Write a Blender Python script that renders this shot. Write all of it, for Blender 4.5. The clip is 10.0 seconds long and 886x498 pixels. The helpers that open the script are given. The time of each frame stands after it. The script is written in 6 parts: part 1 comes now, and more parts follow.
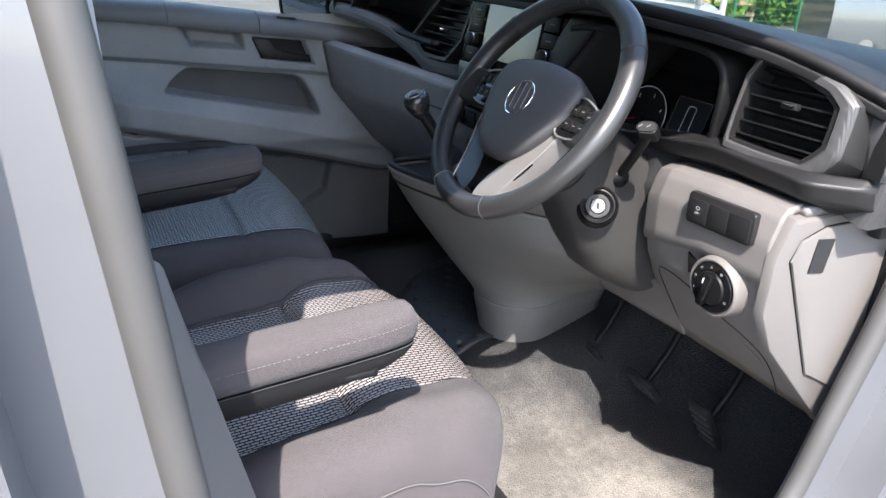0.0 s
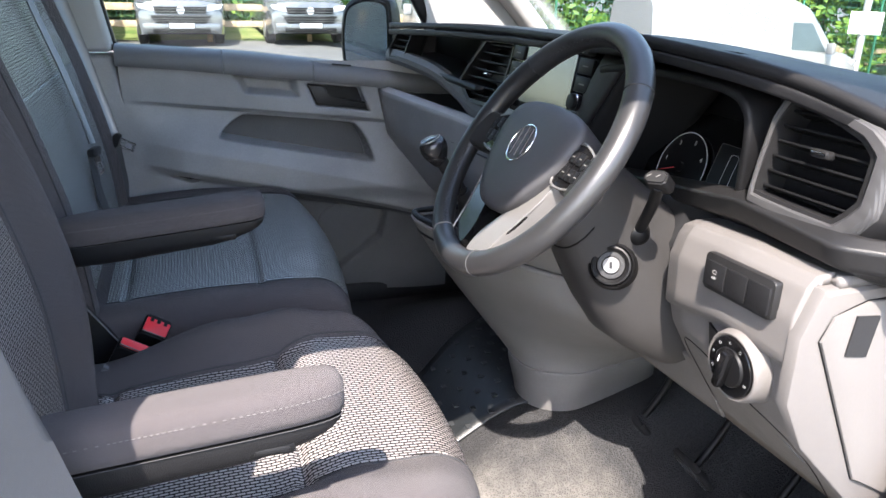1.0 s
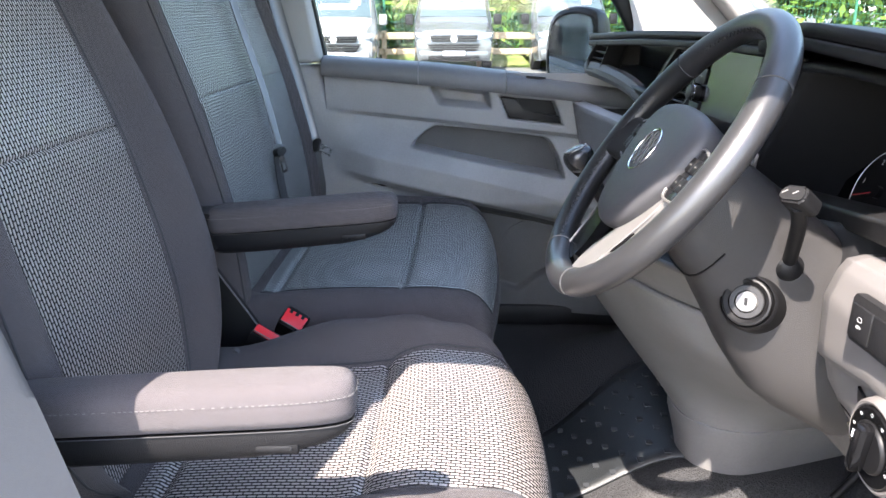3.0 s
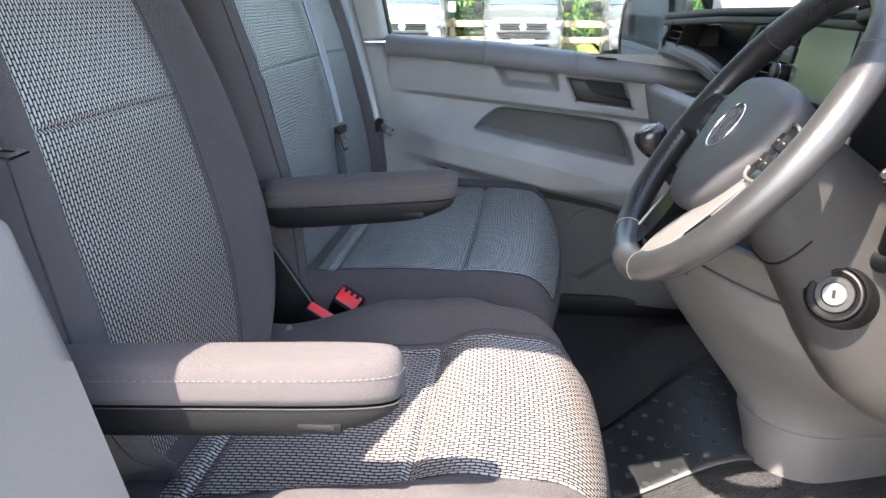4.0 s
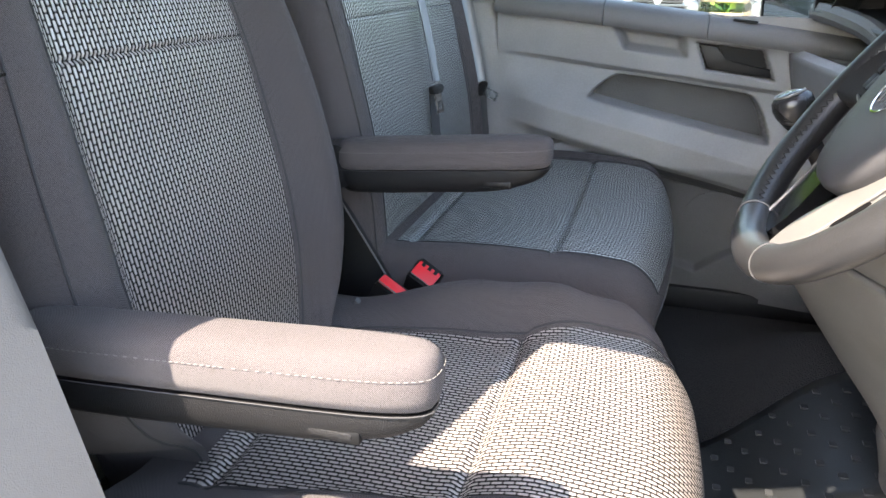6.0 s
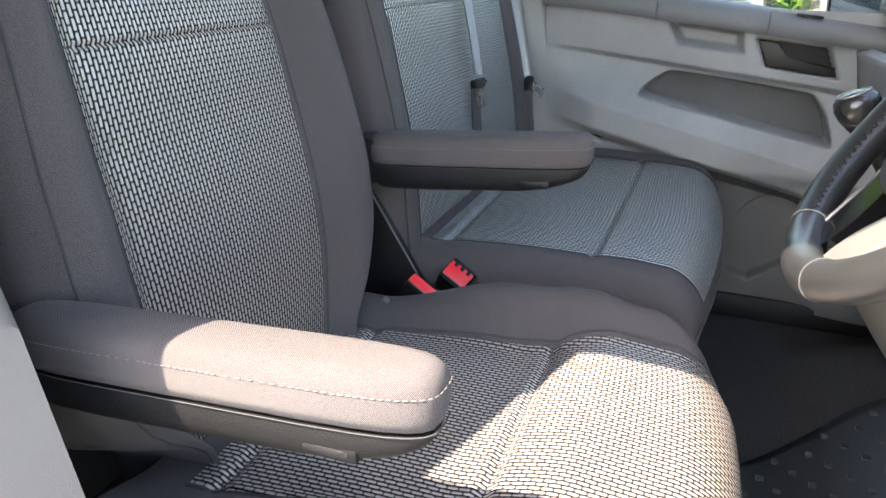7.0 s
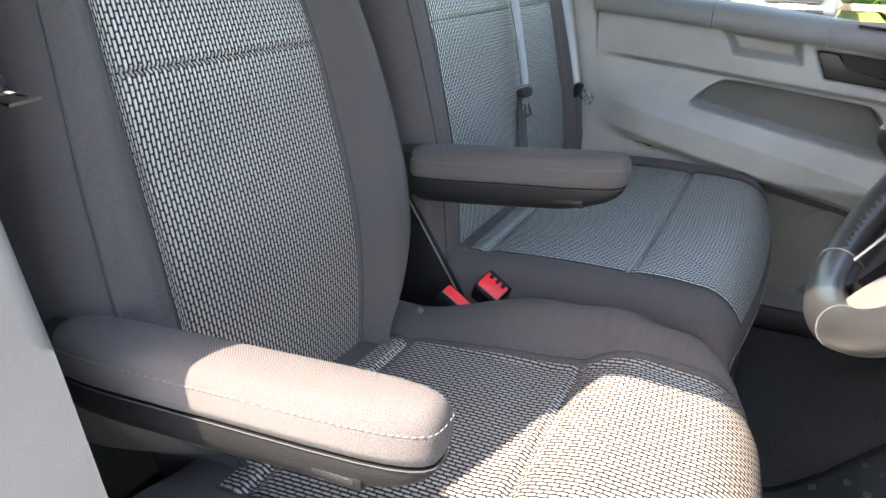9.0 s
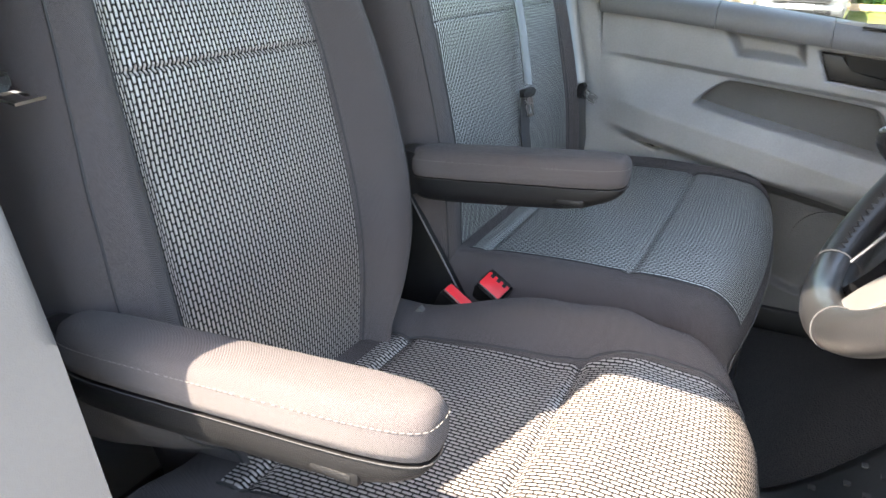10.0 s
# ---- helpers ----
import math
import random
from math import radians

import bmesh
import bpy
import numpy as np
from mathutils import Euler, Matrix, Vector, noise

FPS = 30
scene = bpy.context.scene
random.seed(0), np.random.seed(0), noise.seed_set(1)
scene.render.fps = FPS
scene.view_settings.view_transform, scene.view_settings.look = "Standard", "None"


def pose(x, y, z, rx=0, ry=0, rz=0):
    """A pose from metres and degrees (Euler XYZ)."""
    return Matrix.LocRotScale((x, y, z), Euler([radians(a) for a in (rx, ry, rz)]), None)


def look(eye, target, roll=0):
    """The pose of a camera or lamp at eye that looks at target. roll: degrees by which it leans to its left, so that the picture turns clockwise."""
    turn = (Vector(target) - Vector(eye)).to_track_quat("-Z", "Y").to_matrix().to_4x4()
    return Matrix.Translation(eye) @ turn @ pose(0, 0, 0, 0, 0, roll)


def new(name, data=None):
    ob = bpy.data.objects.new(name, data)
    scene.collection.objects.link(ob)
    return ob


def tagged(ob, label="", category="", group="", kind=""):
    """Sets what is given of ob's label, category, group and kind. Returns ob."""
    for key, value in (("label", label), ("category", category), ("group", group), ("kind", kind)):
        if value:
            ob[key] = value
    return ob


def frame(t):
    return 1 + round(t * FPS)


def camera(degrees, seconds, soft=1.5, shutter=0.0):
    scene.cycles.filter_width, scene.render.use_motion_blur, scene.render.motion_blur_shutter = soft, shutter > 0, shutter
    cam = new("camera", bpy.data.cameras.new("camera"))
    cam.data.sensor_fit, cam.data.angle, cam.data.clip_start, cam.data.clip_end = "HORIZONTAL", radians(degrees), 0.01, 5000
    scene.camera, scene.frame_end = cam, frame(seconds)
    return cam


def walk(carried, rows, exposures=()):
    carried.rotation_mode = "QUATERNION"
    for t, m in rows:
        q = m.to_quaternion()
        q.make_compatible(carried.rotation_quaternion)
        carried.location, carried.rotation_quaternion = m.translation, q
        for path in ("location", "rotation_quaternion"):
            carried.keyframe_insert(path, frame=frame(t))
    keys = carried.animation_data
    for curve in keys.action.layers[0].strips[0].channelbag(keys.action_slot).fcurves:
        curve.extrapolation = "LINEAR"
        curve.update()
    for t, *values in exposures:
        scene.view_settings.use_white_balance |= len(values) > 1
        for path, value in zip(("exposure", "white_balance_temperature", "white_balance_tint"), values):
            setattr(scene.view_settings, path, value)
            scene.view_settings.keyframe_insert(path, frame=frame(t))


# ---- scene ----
cam = camera(61.6, 10.0)
PATH = [
    (0, (-0.014, 0.004, 1.589), (0.848, 1.624, 0.794), 3.0),
    (0.5, (0.095, -0.027, 1.582), (0.843, 1.679, 0.855), 2.4),
    (1, (0.179, 0.025, 1.568), (0.774, 1.808, 0.884), 1.4),
    (1.5, (0.257, 0.067, 1.567), (0.663, 1.912, 0.911), 0.6),
    (2, (0.353, 0.081, 1.56), (0.57, 1.966, 0.926), 0.1),
    (2.5, (0.377, 0.074, 1.539), (0.432, 1.974, 0.917), -0.2),
    (3, (0.378, 0.065, 1.524), (0.309, 1.964, 0.901), -0.2),
    (4.5, (0.384, 0.134, 1.485), (0.082, 1.994, 0.816), 0.2),
    (5, (0.39, 0.166, 1.474), (0.013, 2.006, 0.786), 0.4),
    (5.5, (0.394, 0.202, 1.466), (-0.063, 2.018, 0.762), 0.6),
    (6, (0.399, 0.232, 1.454), (-0.128, 2.024, 0.74), 0.7),
    (7.5, (0.415, 0.292, 1.446), (-0.287, 2.015, 0.713), 1.1),
    (8, (0.422, 0.298, 1.457), (-0.318, 2.003, 0.719), 1.2),
    (8.5, (0.433, 0.294, 1.474), (-0.336, 1.981, 0.724), 1.3),
    (9, (0.437, 0.286, 1.481), (-0.35, 1.962, 0.726), 1.2),
    (9.5, (0.442, 0.285, 1.483), (-0.349, 1.958, 0.725), 1.3),
    (10, (0.444, 0.283, 1.484), (-0.355, 1.952, 0.725), 1.4),
]
walk(cam, [(t, look(eye, target, roll)) for t, eye, target, roll in PATH], exposures=[(0.0, 2.60, 6750, 13), (1.0, 2.92, 6950, 15), (2.5, 3.3, 6950, 16), (4.5, 3.5, 7650, 15), (6.0, 3.60, 7950, 14), (7.5, 3.70, 8250, 13), (10.0, 3.78, 8250, 13)])

# ---- world and sun ----
SUN_WAY = Vector((0.39, 0.70, -1.0)).normalized()
world = bpy.data.worlds.new("world")
scene.world = world
world.use_nodes = True
wn = world.node_tree
sky = wn.nodes.new("ShaderNodeTexSky")
sky.sky_type, sky.sun_disc = "NISHITA", False
sky.sun_elevation = math.asin(-SUN_WAY.z)
sky.sun_rotation = math.atan2(-SUN_WAY.x, -SUN_WAY.y)
wn.links.new(sky.outputs[0], wn.nodes["Background"].inputs[0])
wn.nodes["Background"].inputs[1].default_value = 0.165
sun_data = bpy.data.lights.new("sun", "SUN")
sun_data.energy, sun_data.angle, sun_data.color = 3.1, radians(0.53), (1.0, 0.975, 0.935)
sun = new("sun", sun_data)
sun.matrix_world = look((0, 0, 6), Vector((0, 0, 6)) + SUN_WAY)


# ---- materials ----
FLOOR = 0.66
class Nodes:
    """A material's node tree with short calls."""

    def __init__(self, name):
        self.mat = bpy.data.materials.new(name)
        self.mat.use_nodes = True
        self.tree = self.mat.node_tree
        self.bsdf = self.tree.nodes["Principled BSDF"]

    def node(self, kind, **values):
        n = self.tree.nodes.new("ShaderNode" + kind)
        for key, v in values.items():
            setattr(n, key, v)
        return n

    def link(self, a, b):
        self.tree.links.new(a, b)

    def put(self, socket, v):
        if isinstance(v, (int, float)):
            socket.default_value = v
        elif isinstance(v, tuple):
            socket.default_value = (*v, 1.0) if len(v) == 3 and socket.type == "RGBA" else v
        else:
            self.link(v, socket)

    def math(self, op, a, b=0.0, c=0.0):
        n = self.node("Math", operation=op)
        for s, v in zip(n.inputs, (a, b, c)):
            self.put(s, v)
        return n.outputs[0]

    def mix(self, fac, a, b):
        n = self.node("Mix", data_type="RGBA")
        self.put(n.inputs[0], fac)
        self.put(n.inputs[6], a)
        self.put(n.inputs[7], b)
        return n.outputs[2]

    def coords(self, kind="Object"):
        return self.node("TexCoord").outputs[kind]

    def noise(self, scale, detail=3.0, at=None, rough=0.55):
        n = self.node("TexNoise")
        n.inputs["Scale"].default_value, n.inputs["Detail"].default_value = scale, detail
        n.inputs["Roughness"].default_value = rough
        self.link(at if at is not None else self.coords(), n.inputs["Vector"])
        return n.outputs["Fac"]

    def cells(self, scale, feature="F1", at=None, out="Distance"):
        n = self.node("TexVoronoi", feature=feature)
        n.inputs["Scale"].default_value = scale
        self.link(at if at is not None else self.coords(), n.inputs["Vector"])
        return n.outputs[out]

    def ramp(self, fac, a, b):
        n = self.node("MapRange")
        self.put(n.inputs[0], fac)
        n.inputs[1].default_value, n.inputs[2].default_value = a, b
        return n.outputs[0]

    def bump(self, height, strength, distance):
        n = self.node("Bump")
        n.inputs["Strength"].default_value, n.inputs["Distance"].default_value = strength, distance
        self.link(height, n.inputs["Height"])
        self.link(n.outputs[0], self.bsdf.inputs["Normal"])

    def set(self, colour=None, rough=None, metal=None, **more):
        for key, v in (("Base Color", colour), ("Roughness", rough), ("Metallic", metal), *more.items()):
            if v is not None:
                self.put(self.bsdf.inputs[key.replace("_", " ")], v)
        return self


def shade(c, k):
    return tuple(min(1.0, v * k) for v in c)


def plastic(name, colour, rough=0.55, grain=900.0, depth=0.0004, wear=0.12, spec=0.4):
    """Grained interior plastic: pebble relief, faint dust and handling marks."""
    n = Nodes(name)
    big = n.noise(6.0, 4.0)
    fine = n.noise(260.0, 2.0)
    mixed = n.math("ADD", n.math("MULTIPLY", big, 0.7), n.math("MULTIPLY", fine, 0.3))
    n.set(n.mix(n.ramp(mixed, 0.35, 0.65), shade(colour, 1 - wear), shade(colour, 1 + wear)))
    n.set(rough=n.math("ADD", n.math("MULTIPLY", n.noise(14.0), 0.16), rough - 0.08), Specular_IOR_Level=spec)
    n.bump(n.cells(grain), 0.5, depth)
    return n.mat


def plain(name, colour, rough=0.5, metal=0.0, vary=0.08, spec=0.5, coat=0.0):
    n = Nodes(name)
    f = n.ramp(n.noise(9.0, 5.0), 0.3, 0.7)
    n.set(n.mix(f, shade(colour, 1 - vary), shade(colour, 1 + vary)), metal=metal, Specular_IOR_Level=spec, Coat_Weight=coat)
    n.set(rough=n.math("ADD", n.math("MULTIPLY", n.noise(40.0), 0.1), rough - 0.05))
    return n.mat


def woven(name, light, dark, length=0.0112, pitch=0.0054, fat=0.325):
    """Seat cloth: light rounded dashes in running bond on a dark ground. The dashes run along U."""
    n = Nodes(name)
    uv = n.node("SeparateXYZ")
    n.link(n.coords("UV"), uv.inputs[0])
    row = n.math("DIVIDE", uv.outputs[1], pitch)
    odd = n.math("MODULO", n.math("ABSOLUTE", n.math("FLOOR", row)), 2.0)
    along = n.math("ADD", n.math("DIVIDE", uv.outputs[0], length), n.math("MULTIPLY", odd, 0.5))
    du = n.math("MULTIPLY", n.math("ABSOLUTE", n.math("SUBTRACT", n.math("FRACT", along), 0.5)), length)
    dv = n.math("MULTIPLY", n.math("ABSOLUTE", n.math("SUBTRACT", n.math("FRACT", row), 0.5)), pitch)
    r = pitch * fat
    dx = n.math("MAXIMUM", n.math("SUBTRACT", du, length * 0.468 - r), 0.0)
    d = n.math("SQRT", n.math("ADD", n.math("MULTIPLY", dx, dx), n.math("MULTIPLY", dv, dv)))
    soft = n.node("MapRange", interpolation_type="SMOOTHSTEP")
    n.link(d, soft.inputs[0])
    for k, v in zip((1, 2, 3, 4), (r * 0.62, r * 1.35, 1.0, 0.0)):
        soft.inputs[k].default_value = v
    dash = soft.outputs[0]
    thread = n.noise(1500.0, 2.0, n.coords("UV"))
    stain = n.noise(7.0, 4.0, n.coords("UV"))
    tone = n.mix(n.ramp(thread, 0.3, 0.7), shade(light, 0.72), shade(light, 1.25))
    # painted shading: each dash bright along its middle, darkened to its edge
    tone = n.mix(n.ramp(d, r * 0.15, r * 1.0), tone, n.mix(0.78, tone, dark))
    base = n.mix(n.ramp(thread, 0.3, 0.7), shade(dark, 0.6), shade(dark, 1.5))
    n.set(n.mix(dash, base, n.mix(n.math("MULTIPLY", n.ramp(stain, 0.3, 0.7), 0.25), tone, shade(light, 0.8))), rough=n.math("SUBTRACT", 0.85, n.math("MULTIPLY", dash, 0.55)))
    n.set(Specular_IOR_Level=n.math("ADD", 0.05, n.math("MULTIPLY", dash, 0.95)), IOR=1.8)
    n.bump(n.math("ADD", dash, n.math("MULTIPLY", thread, 0.25)), 0.8, 0.0012)
    return n.mat


def twill(name, colour):
    """Plain dark seat cloth with a fine diagonal rib and flecks."""
    n = Nodes(name)
    at = n.coords("UV")
    w = n.node("TexWave", wave_type="BANDS", bands_direction="DIAGONAL")
    w.inputs["Scale"].default_value, w.inputs["Distortion"].default_value = 420.0, 1.2
    n.link(at, w.inputs["Vector"])
    fleck = n.noise(900.0, 2.0, at)
    big = n.noise(5.0, 4.0, at)
    f = n.math("ADD", n.math("MULTIPLY", w.outputs["Fac"], 0.55), n.math("ADD", n.math("MULTIPLY", fleck, 0.4), n.math("MULTIPLY", big, 0.15)))
    n.set(n.mix(n.ramp(f, 0.3, 0.8), shade(colour, 0.5), shade(colour, 1.5)), rough=0.85, Specular_IOR_Level=0.2, Sheen_Weight=0.04)
    n.bump(n.math("ADD", w.outputs["Fac"], fleck), 0.6, 0.0008)
    return n.mat


def glass(name, tint=(1, 1, 1), rough=0.0):
    n = Nodes(name)
    n.tree.nodes.remove(n.bsdf)
    clear, gloss, mixer, edge = n.node("BsdfTransparent"), n.node("BsdfGlossy"), n.node("MixShader"), n.node("LayerWeight")
    clear.inputs[0].default_value = (*tint, 1)
    gloss.inputs["Roughness"].default_value = rough
    n.put(mixer.inputs[0], n.math("ADD", n.math("MULTIPLY", n.math("POWER", edge.outputs["Facing"], 5.0), 0.9), 0.035))
    n.link(clear.outputs[0], mixer.inputs[1])
    n.link(gloss.outputs[0], mixer.inputs[2])
    n.link(mixer.outputs[0], n.tree.nodes["Material Output"].inputs[0])
    return n.mat


M = {}
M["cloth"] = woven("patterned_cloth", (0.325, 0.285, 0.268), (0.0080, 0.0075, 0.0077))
# same seat cloth with the bench's cool shade put into its colour
M["cloth_shaded"] = woven("patterned_cloth_shaded", (0.43, 0.445, 0.435), (0.006, 0.0070, 0.0072), fat=0.275)
M["twill"] = twill("charcoal_cloth", (0.0665, 0.0585, 0.0600))
M["seam"] = plain("seam_thread_dark", (0.03, 0.03, 0.032), 0.9)
M["stitch"] = plain("seam_thread_pale", (0.12, 0.115, 0.11), 0.8)
M["grey"] = plastic("mid_grey_plastic", (0.13, 0.125, 0.121), 0.52)
M["door_grey"] = plastic("door_grey_plastic", (0.205, 0.205, 0.210), 0.42, 1100.0, 0.0003)
M["dark"] = plastic("charcoal_plastic", (0.009, 0.009, 0.0097), 0.5, 800.0, 0.0005, 0.12, 0.22)
M["dark_grey"] = plastic("dark_grey_plastic", (0.0125, 0.0123, 0.0127), 0.42, 900.0, 0.0003, 0.12, 0.3)
M["panel"] = plastic("titan_grey_plastic", (0.112, 0.104, 0.099), 0.55, 1000.0, 0.0003, 0.05)
M["pale_trim"] = plastic("pale_grey_trim", (0.27, 0.27, 0.27), 0.6, 900.0, 0.0002, 0.04)
M["black"] = plain("black_plastic", (0.006, 0.006, 0.0065), 0.45, 0.0, 0.08, 0.2)
M["gloss_black"] = plain("gloss_black", (0.005, 0.005, 0.0055), 0.12, 0.0, 0.08, 0.25)
M["silver"] = plain("satin_silver", (0.20, 0.192, 0.186), 0.34, 0.5)
M["chrome"] = plain("chrome", (0.8, 0.8, 0.8), 0.12, 1.0)
M["red"] = plain("red_plastic", (0.62, 0.02, 0.03), 0.4)
M["white"] = plain("white_mark", (0.75, 0.75, 0.75), 0.5)
M["needle"] = plain("red_needle", (0.7, 0.03, 0.03), 0.4)
M["headlining"] = plain("headlining_cloth", (0.66, 0.66, 0.65), 0.9)
M["webbing"] = plastic("belt_webbing", (0.05, 0.052, 0.055), 0.45, 700.0, 0.0006)
M["rubber"] = plastic("black_rubber", (0.014, 0.014, 0.015), 0.6, 500.0, 0.0005, 0.12, 0.25)


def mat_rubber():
    """Pebbled rubber floor with sandy dust; its pale patch also paints in sunlight."""
    n = Nodes("dusty_sunlit_floor")
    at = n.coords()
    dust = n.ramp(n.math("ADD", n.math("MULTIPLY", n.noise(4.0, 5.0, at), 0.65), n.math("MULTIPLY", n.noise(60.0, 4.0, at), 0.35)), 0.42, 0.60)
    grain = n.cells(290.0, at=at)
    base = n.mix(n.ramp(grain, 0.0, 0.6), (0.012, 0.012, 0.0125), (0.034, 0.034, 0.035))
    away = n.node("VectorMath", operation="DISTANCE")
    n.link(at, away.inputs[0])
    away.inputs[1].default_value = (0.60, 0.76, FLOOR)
    # sunlight put into the colour: the dust shows pale only round this spot
    lit_patch = n.ramp(n.math("ADD", away.outputs["Value"], n.math("MULTIPLY", n.noise(5.0, 4.0, at), 0.30)), 0.54, 0.38)
    lit_sand = n.math("MULTIPLY", n.math("ADD", n.math("MULTIPLY", dust, 0.5), 0.5), lit_patch)
    n.set(n.mix(lit_sand, base, n.mix(n.ramp(grain, 0.0, 0.5), (0.09, 0.084, 0.075), (0.19, 0.177, 0.16))), rough=0.78, Specular_IOR_Level=0.12)
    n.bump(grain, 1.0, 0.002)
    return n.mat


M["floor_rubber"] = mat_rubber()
M["rubber_mat"] = plastic("smooth_mat_rubber", (0.013, 0.0145, 0.0155), 0.42, 700.0, 0.0003, 0.2, 0.5)
M["seal"] = plain("door_seal_rubber", (0.052, 0.0505, 0.049), 0.55)
M["paint"] = plain("silver_grey_paint", (0.11, 0.113, 0.121), 0.35, 0.2, 0.03, 0.5, 0.4)
M["mirror"] = plain("mirror", (0.62, 0.63, 0.64), 0.02, 1.0, 0.0)
M["glass"] = glass("clear_glass", (0.85, 0.885, 0.87))
M["van_glass"] = plain("dark_van_glass", (0.05, 0.07, 0.075), 0.08)
M["screen"] = plain("screen_glass", (0.03, 0.033, 0.036), 0.16, 0.0, 0.05, 0.6)
M["gear_leather"] = plain("gear_knob_gloss", (0.015, 0.015, 0.016), 0.25)
M["column"] = plastic("column_plastic", (0.026, 0.0248, 0.0245), 0.5, 900.0, 0.0003)
M["cheek"] = plastic("cheek_grey_plastic", (0.014, 0.014, 0.015), 0.5, 1000.0, 0.0004)
M["bag"] = plastic("airbag_plastic", (0.040, 0.040, 0.043), 0.5, 1000.0, 0.0004)
M["leather"] = plastic("smooth_leather", (0.020, 0.020, 0.021), 0.34, 700.0, 0.0002, 0.1, 0.6)
M["leather_perforated"] = plastic("pierced_leather", (0.012, 0.012, 0.0125), 0.38, 420.0, 0.00035, 0.1, 0.5)
M["lock_face"] = plain("lock_metal", (0.13, 0.13, 0.13), 0.5, 0.3)


def ground_mat():
    n = Nodes("tarmac")
    at = n.coords()
    f = n.ramp(n.noise(0.6, 6.0, at), 0.35, 0.7)
    g = n.noise(90.0, 3.0, at)
    n.set(n.mix(f, (0.07, 0.069, 0.066), (0.105, 0.102, 0.098)), rough=0.9)
    n.bump(g, 0.4, 0.01)
    return n.mat


M["tarmac"] = ground_mat()


def leaf_mat():
    n = Nodes("leaf")
    pick = n.node("NewGeometry").outputs["Random Per Island"]
    n.set(n.mix(pick, (0.03, 0.085, 0.010), (0.13, 0.22, 0.03)), rough=0.5, Specular_IOR_Level=0.3, Transmission_Weight=0.0)
    n.set(Subsurface_Weight=0.0)
    return n.mat


def timber_mat():
    n = Nodes("weathered_timber")
    w = n.noise(14.0, 5.0)
    n.set(n.mix(n.ramp(w, 0.3, 0.7), (0.30, 0.21, 0.12), (0.42, 0.33, 0.22)), rough=0.85)
    n.bump(w, 0.5, 0.01)
    return n.mat


def grass_mat():
    n = Nodes("grass_bank")
    f, g = n.noise(1.4, 6.0), n.noise(40.0, 4.0)
    n.set(n.mix(n.ramp(f, 0.35, 0.65), (0.07, 0.12, 0.02), (0.22, 0.22, 0.08)), rough=0.95)
    n.bump(g, 0.8, 0.05)
    return n.mat


M["leaf"], M["timber"], M["grass"] = leaf_mat(), timber_mat(), grass_mat()
M["bark"] = plain("bark", (0.10, 0.075, 0.055), 0.9, 0.0, 0.4)
M["green_steel"] = plain("green_coated_steel", (0.02, 0.13, 0.075), 0.5)
M["steel"] = plain("galvanised_steel", (0.42, 0.43, 0.44), 0.45, 0.4)
M["van_grey"] = plain("van_grey_paint", (0.12, 0.128, 0.135), 0.25, 0.4, 0.03, 0.5, 0.6)
M["van_white"] = plain("van_white_paint", (0.2, 0.2, 0.2), 0.25, 0.0, 0.02, 0.5, 0.6)
M["lamp"] = plain("lamp_glass", (0.65, 0.67, 0.7), 0.1, 0.6)
# paler and smoother than the black webbing of the lower ends
M["belt_shiny"] = plain("shiny_belt_webbing", (0.095, 0.10, 0.105), 0.3, 0.0, 0.12, 0.9)
M["piping"] = plain("piping_thread", (0.075, 0.072, 0.07), 0.8)
# paler, smoother rubber for mat studs and pedal ribs
M["rubber_pale"] = plain("paler_rubber", (0.030, 0.032, 0.034), 0.4)
M["steel_dark"] = plain("dark_steel", (0.05, 0.05, 0.05), 0.5, 0.5)


def ribbed_mat():
    """Grey plastic moulded with fine ribs."""
    n = Nodes("ribbed_grey_plastic")
    w = n.node("TexWave", wave_type="BANDS", bands_direction="X")
    w.inputs["Scale"].default_value = 120.0
    n.link(n.coords(), w.inputs["Vector"])
    n.set(n.mix(n.noise(8.0, 4.0), (0.036, 0.0355, 0.036), (0.052, 0.051, 0.052)), rough=0.42)
    n.bump(w.outputs["Fac"], 0.5, 0.0006)
    return n.mat


M["ribbed"] = ribbed_mat()
M["cladding"] = plain("wall_cladding", (0.75, 0.75, 0.74), 0.7)
M["cap"] = plastic("ledge_grey_plastic", (0.105, 0.105, 0.108), 0.5, 900.0, 0.0003)
# door grey darkened as painted shade; also serves small dark trim parts
M["door_low"] = plastic("door_shade_and_trim_plastic", (0.07, 0.07, 0.071), 0.6, 300.0, 0.001)


# ---- mesh helpers ----
def thing(name, label, category, group="", kind="", at=(0, 0, 0)):
    ob = new(name)
    ob.location = at
    ob.empty_display_size = 0.05
    return tagged(ob, label, category, group, kind)


def mesh_object(name, verts, faces, material, parent=None, label="", uvs=None, smooth=True):
    me = bpy.data.meshes.new(name)
    me.from_pydata([tuple(v) for v in verts], [], faces)
    me.materials.append(material)
    if uvs is not None:
        layer = me.uv_layers.new(name="UVMap")
        idx = np.empty(len(me.loops), dtype=np.int32)
        me.loops.foreach_get("vertex_index", idx)
        layer.data.foreach_set("uv", np.asarray(uvs, dtype=np.float32)[idx].ravel())
    if smooth:
        me.polygons.foreach_set("use_smooth", [True] * len(me.polygons))
    ob = new(name, me)
    if parent is not None:
        ob.parent = parent
        ob.matrix_parent_inverse = parent_world(parent).inverted()
    return tagged(ob, label)


def parent_world(ob):
    m = ob.matrix_basis.copy()
    while ob.parent is not None:
        m = ob.parent.matrix_basis @ ob.matrix_parent_inverse @ m
        ob = ob.parent
    return m


